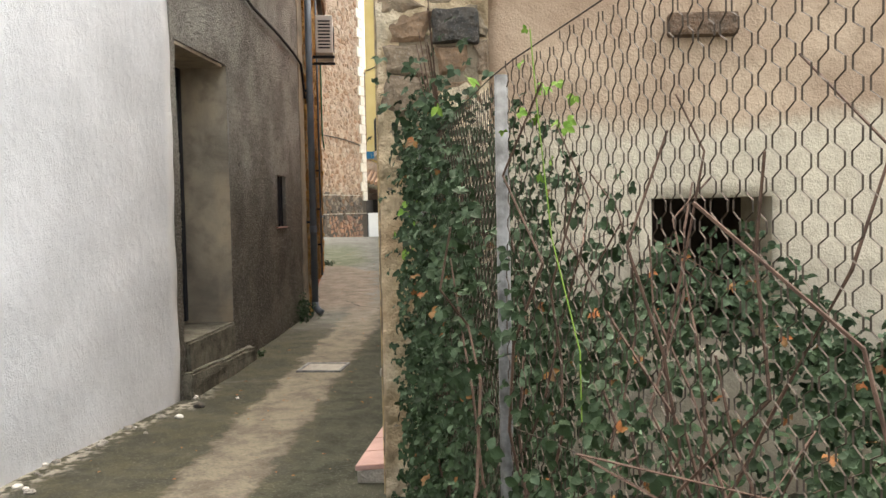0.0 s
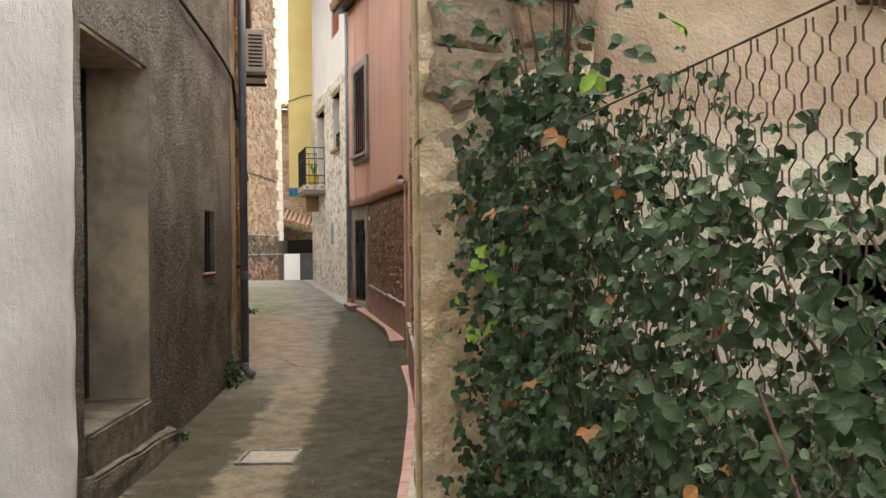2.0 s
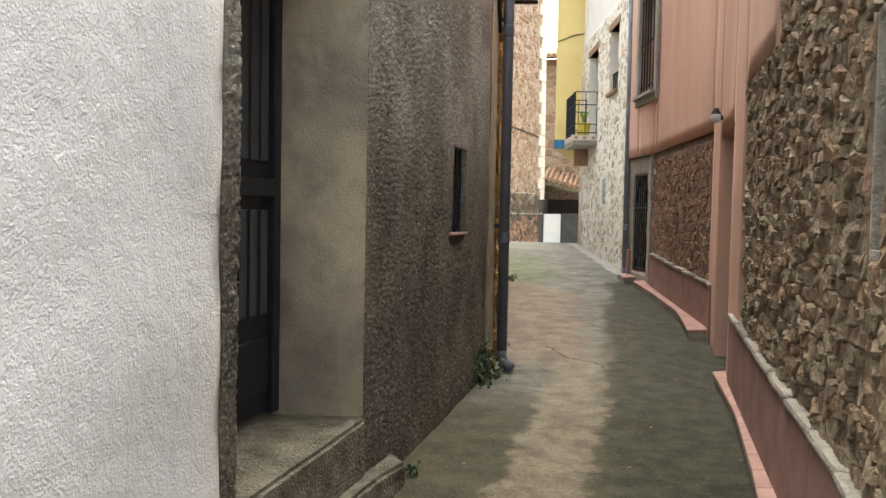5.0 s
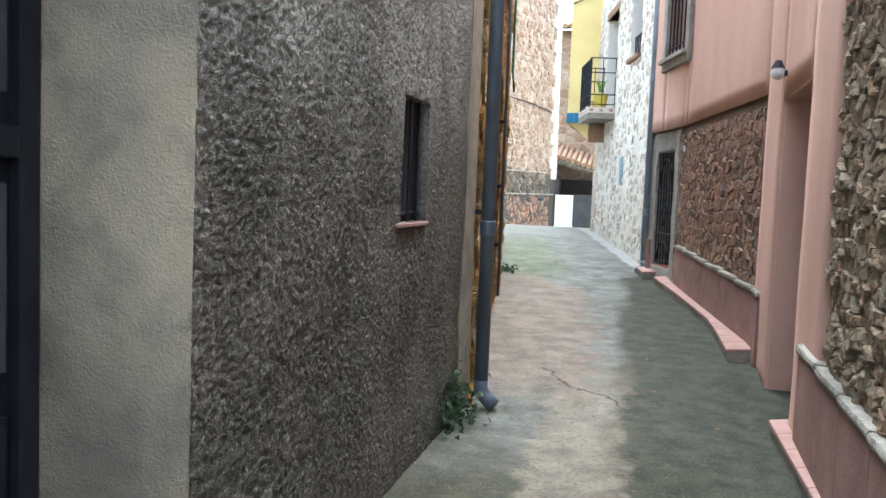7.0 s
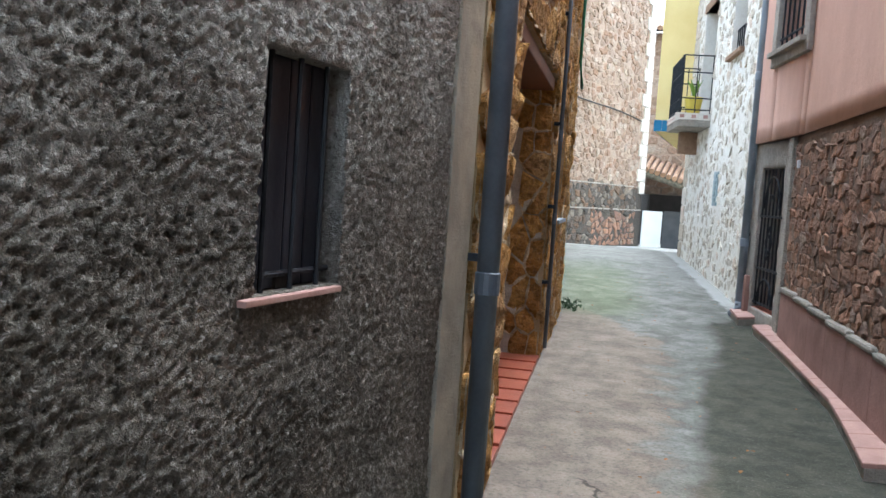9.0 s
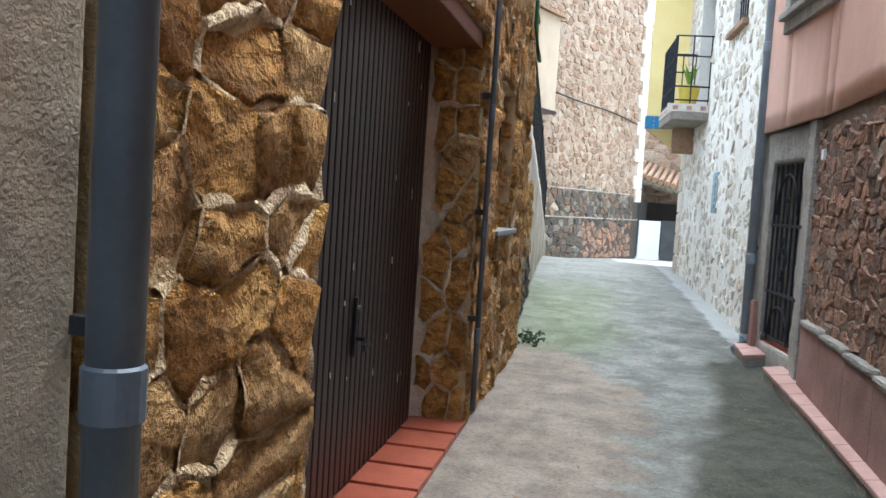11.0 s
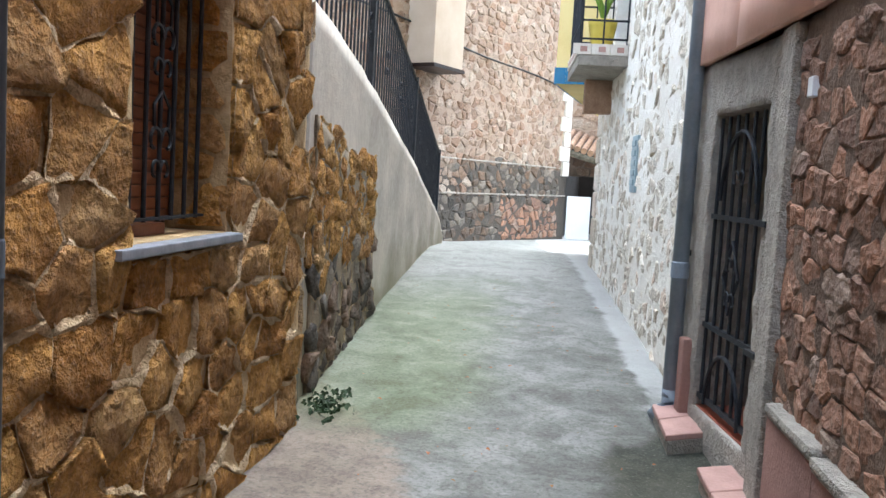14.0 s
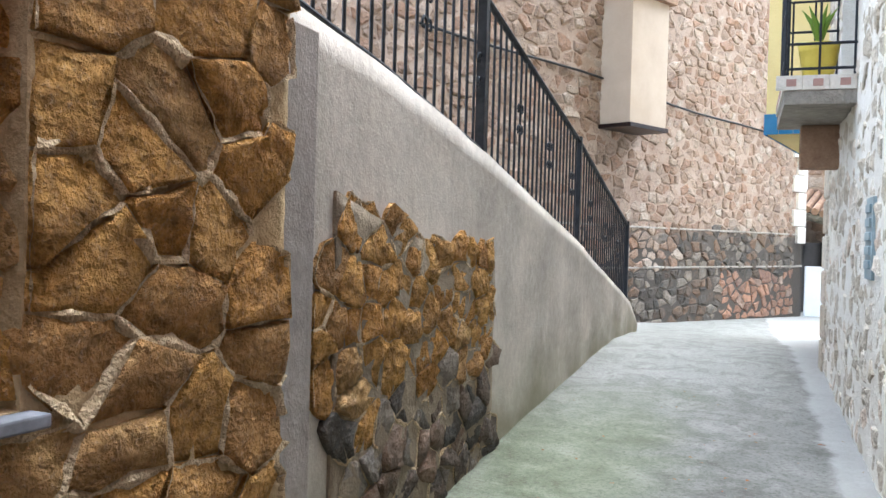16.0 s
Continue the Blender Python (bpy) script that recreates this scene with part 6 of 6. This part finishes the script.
# bodies and roofs of the houses behind their fronts
def house_shell(face, u0, u1, z1, mat, label, deep=3.6, ends=(True, True)):
    sides = [(u0, -deep, u1, -deep + 0.2)]
    if ends[0]:
        sides.append((u0, -deep + 0.2, u0 + 0.2, -0.52))
    if ends[1]:
        sides.append((u1 - 0.2, -deep + 0.2, u1, -0.52))
    for a, d0, b, d1 in sides:
        ob = part("wall_back", face.box(a, 0.3, b, z1, d0, d1), mat, None)
        tagged(ob, label, "wall", kind="structure")


house_shell(F_DARK, 0.0, 4.55, 5.85, M_SMOOTH, "plain rear wall of roughcast house")
house_shell(F_GOLD, 0.05, 5.8, 5.95, M_MORTAR_TAN, "plain rear wall of golden stone house")
house_shell(F_WHITE, 0.3, 14.0, 6.95, M_WHITE, "plain rear wall of white house")
house_shell(F_DOORWAY, 1.95, 5.9, 6.55, M_PINK, "plain rear wall of pink house", ends=(True, False))
house_shell(F_PANEL, 0.1, 3.69, 6.55, M_PINK, "plain rear wall of pink house", ends=(False, False))
house_shell(F_GATE, 0.0, 1.2, 6.55, M_PINK, "plain rear wall of pink house", ends=(False, True))
house_shell(F_PALE, 0.1, 5.0, 8.75, M_MORTAR_PALE, "plain rear wall of pale house", 4.0)
eaves(F_DARK, 5.92, 0.0, 4.58, 0.12, "clay tiled roof of the roughcast house")
eaves(F_GOLD, 6.02, 0.0, 5.87, 0.12, "clay tiled roof of the golden stone house")
eaves(F_WHITE, 7.02, 0.0, 14.1, 0.12, "clay tiled roof of the white house")
eaves(F_CHURCH, 13.0, 0.0, 16.4, 0.25, "clay tiled roof of the church")

# rooms behind openings, their darkness painted in with near-black walls
for face, hole, label in ((F_RUIN, RWIN_HOLE, "dark room behind the ruin window"), (F_FAR, (1.2, 5.6, 1.7, 6.5), "dark room of the distant house")):
    u0, z0, u1, z1 = hole
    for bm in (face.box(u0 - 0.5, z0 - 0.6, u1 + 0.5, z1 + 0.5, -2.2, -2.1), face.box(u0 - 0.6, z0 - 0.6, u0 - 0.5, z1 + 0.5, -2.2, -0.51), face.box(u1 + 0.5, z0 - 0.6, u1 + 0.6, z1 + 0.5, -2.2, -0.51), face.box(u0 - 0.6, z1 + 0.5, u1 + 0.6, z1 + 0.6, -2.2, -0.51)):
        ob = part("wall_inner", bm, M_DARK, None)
        tagged(ob, label, "wall", kind="structure")

# ---- stones, tiles and other pieces ----
GOLD_HOLES = [GARAGE_HOLE, (4.01, 2.03, 4.772, 3.03)]
stones(gold, F_GOLD, -0.17, 0.75, 5.75, 4.3, 0.27, 0.19, 0.004, (0.014, 0.032), M_STONE_ORANGE, 41, GOLD_HOLES, (3.3, 0.8, 5.87, 3.9), dome=0.7, edge=((0.985, 0.7), (0.84, 1.0)), pointing=(0.023, 0.026), rugged=0.5)
stones(gold, F_GOLD, -0.17, 4.3, 5.75, 6.0, 0.34, 0.26, 0.012, (0.02, 0.04), M_STONE_ORANGE, 42)


def patch_inside(u, z):
    return 0.24 + 0.1 * math.sin(z * 5) < u < 2.36 + 0.06 * math.sin(z * 7) - 0.2 * max(0.0, z - 2.2) and z < float(np.interp(u, (0, 0.6, 1.2, 2.4), (2.75, 2.62, 2.5, 2.42)))


def patch_pick(u, z):
    return M_STONE_ORANGE if z > 1.75 + 0.1 * math.sin(u * 9) else M_STONE_SOOT


stair_wall = bpy.data.objects["wall_stairs"]
wall("wall_stairs_patch", F_STAIR, 0.9, 2.6, 0.05, M_MORTAR_GREY, (), 0.05, lumps(9, 0.008, seed=31, bias=0.016), "bare mortar where the render has fallen off the stair wall", u0=0.3, u1=2.32, top=lambda u: float(np.interp(u, (0.2, 0.6, 1.2, 2.4), (2.66, 2.56, 2.45, 2.36))))
stones(stair_wall, F_STAIR, 0.15, 1.0, 2.5, 2.75, 0.2, 0.14, 0.003, (0.014, 0.034), M_STONE_ORANGE, 43, (), (0, 0, 3, 3), patch_inside, pick=patch_pick, edge=((0.99, 0.6), (0.85, 1.0)), pointing=(0.018, 0.016), rugged=0.5)


def church_pick(u, z):
    if z > 2.76 or (z > 2.02 and u < 10.6 + 0.5 * math.sin(z * 9)):
        return M_STONE_CHURCH
    if z < 1.86 + 0.12 * math.sin(u * 4) and u > 12.6:
        return M_STONE_RED
    return M_STONE_SOOT


stones(church, F_CHURCH, 0.0, 0.9, 16.0, 12.9, 0.27, 0.18, 0.01, (0.012, 0.05), M_STONE_CHURCH, 44, (), (6.0, 1.0, 13.5, 2.9), pick=church_pick)
stones(rubble, F_RUBBLE, 0.21, 1.25, 2.6, 5.2, 0.095, 0.07, 0.003, (0.006, 0.036), M_STONE_RUBBLE, 45, [SLIT], (0.0, 1.3, 2.6, 2.9), dome=0.8, edge=((0.97, 0.75), (0.78, 0.95)))
stones(doorway, F_DOORWAY, 0.0, 1.25, 3.2, 3.05, 0.095, 0.07, 0.003, (0.006, 0.036), M_STONE_RUBBLE, 46, (), (0.0, 1.3, 2.6, 3.0), dome=0.8, edge=((0.97, 0.75), (0.78, 0.95)))
stones(doorway, F_DOORWAY, 0.0, 3.05, 1.9, 6.6, 0.13, 0.11, 0.008, (0.008, 0.035), M_STONE_RUBBLE, 47)
stones(panel, F_PANEL, 0.06, 1.45, 3.6, 2.9, 0.13, 0.095, 0.004, (0.006, 0.024), M_STONE_RED, 48, (), (0, 0, 4, 4), edge=((0.98, 0.55), (0.8, 0.95)))
stones(pale, F_PALE, -0.35, 1.1, 5.2, 5.8, 0.2, 0.15, 0.016, (0.006, 0.024), M_STONE_PALE, 49, [WA, WB, HATCH], (0.0, 1.1, 5.3, 3.3))
stones(far, F_FAR, 0, 2.6, 9.3, 8.2, 0.4, 0.28, 0.02, (0.02, 0.05), M_STONE_CHURCH, 50, [(1.2, 5.6, 1.7, 6.5)])
stones(pillar, F_RUIN, 0.0, 2.55, 0.55, 5.2, 0.24, 0.15, 0.006, (0.035, 0.06), M_STONE_RUBBLE, 51, (), (0, 2.5, 1, 3.7))
stones(ruin, F_RUIN, 0.55, 3.3, 5.9, 5.2, 0.26, 0.16, 0.012, (0.01, 0.04), M_STONE_RUBBLE, 52, (), (0.5, 3.3, 3.0, 4.4))
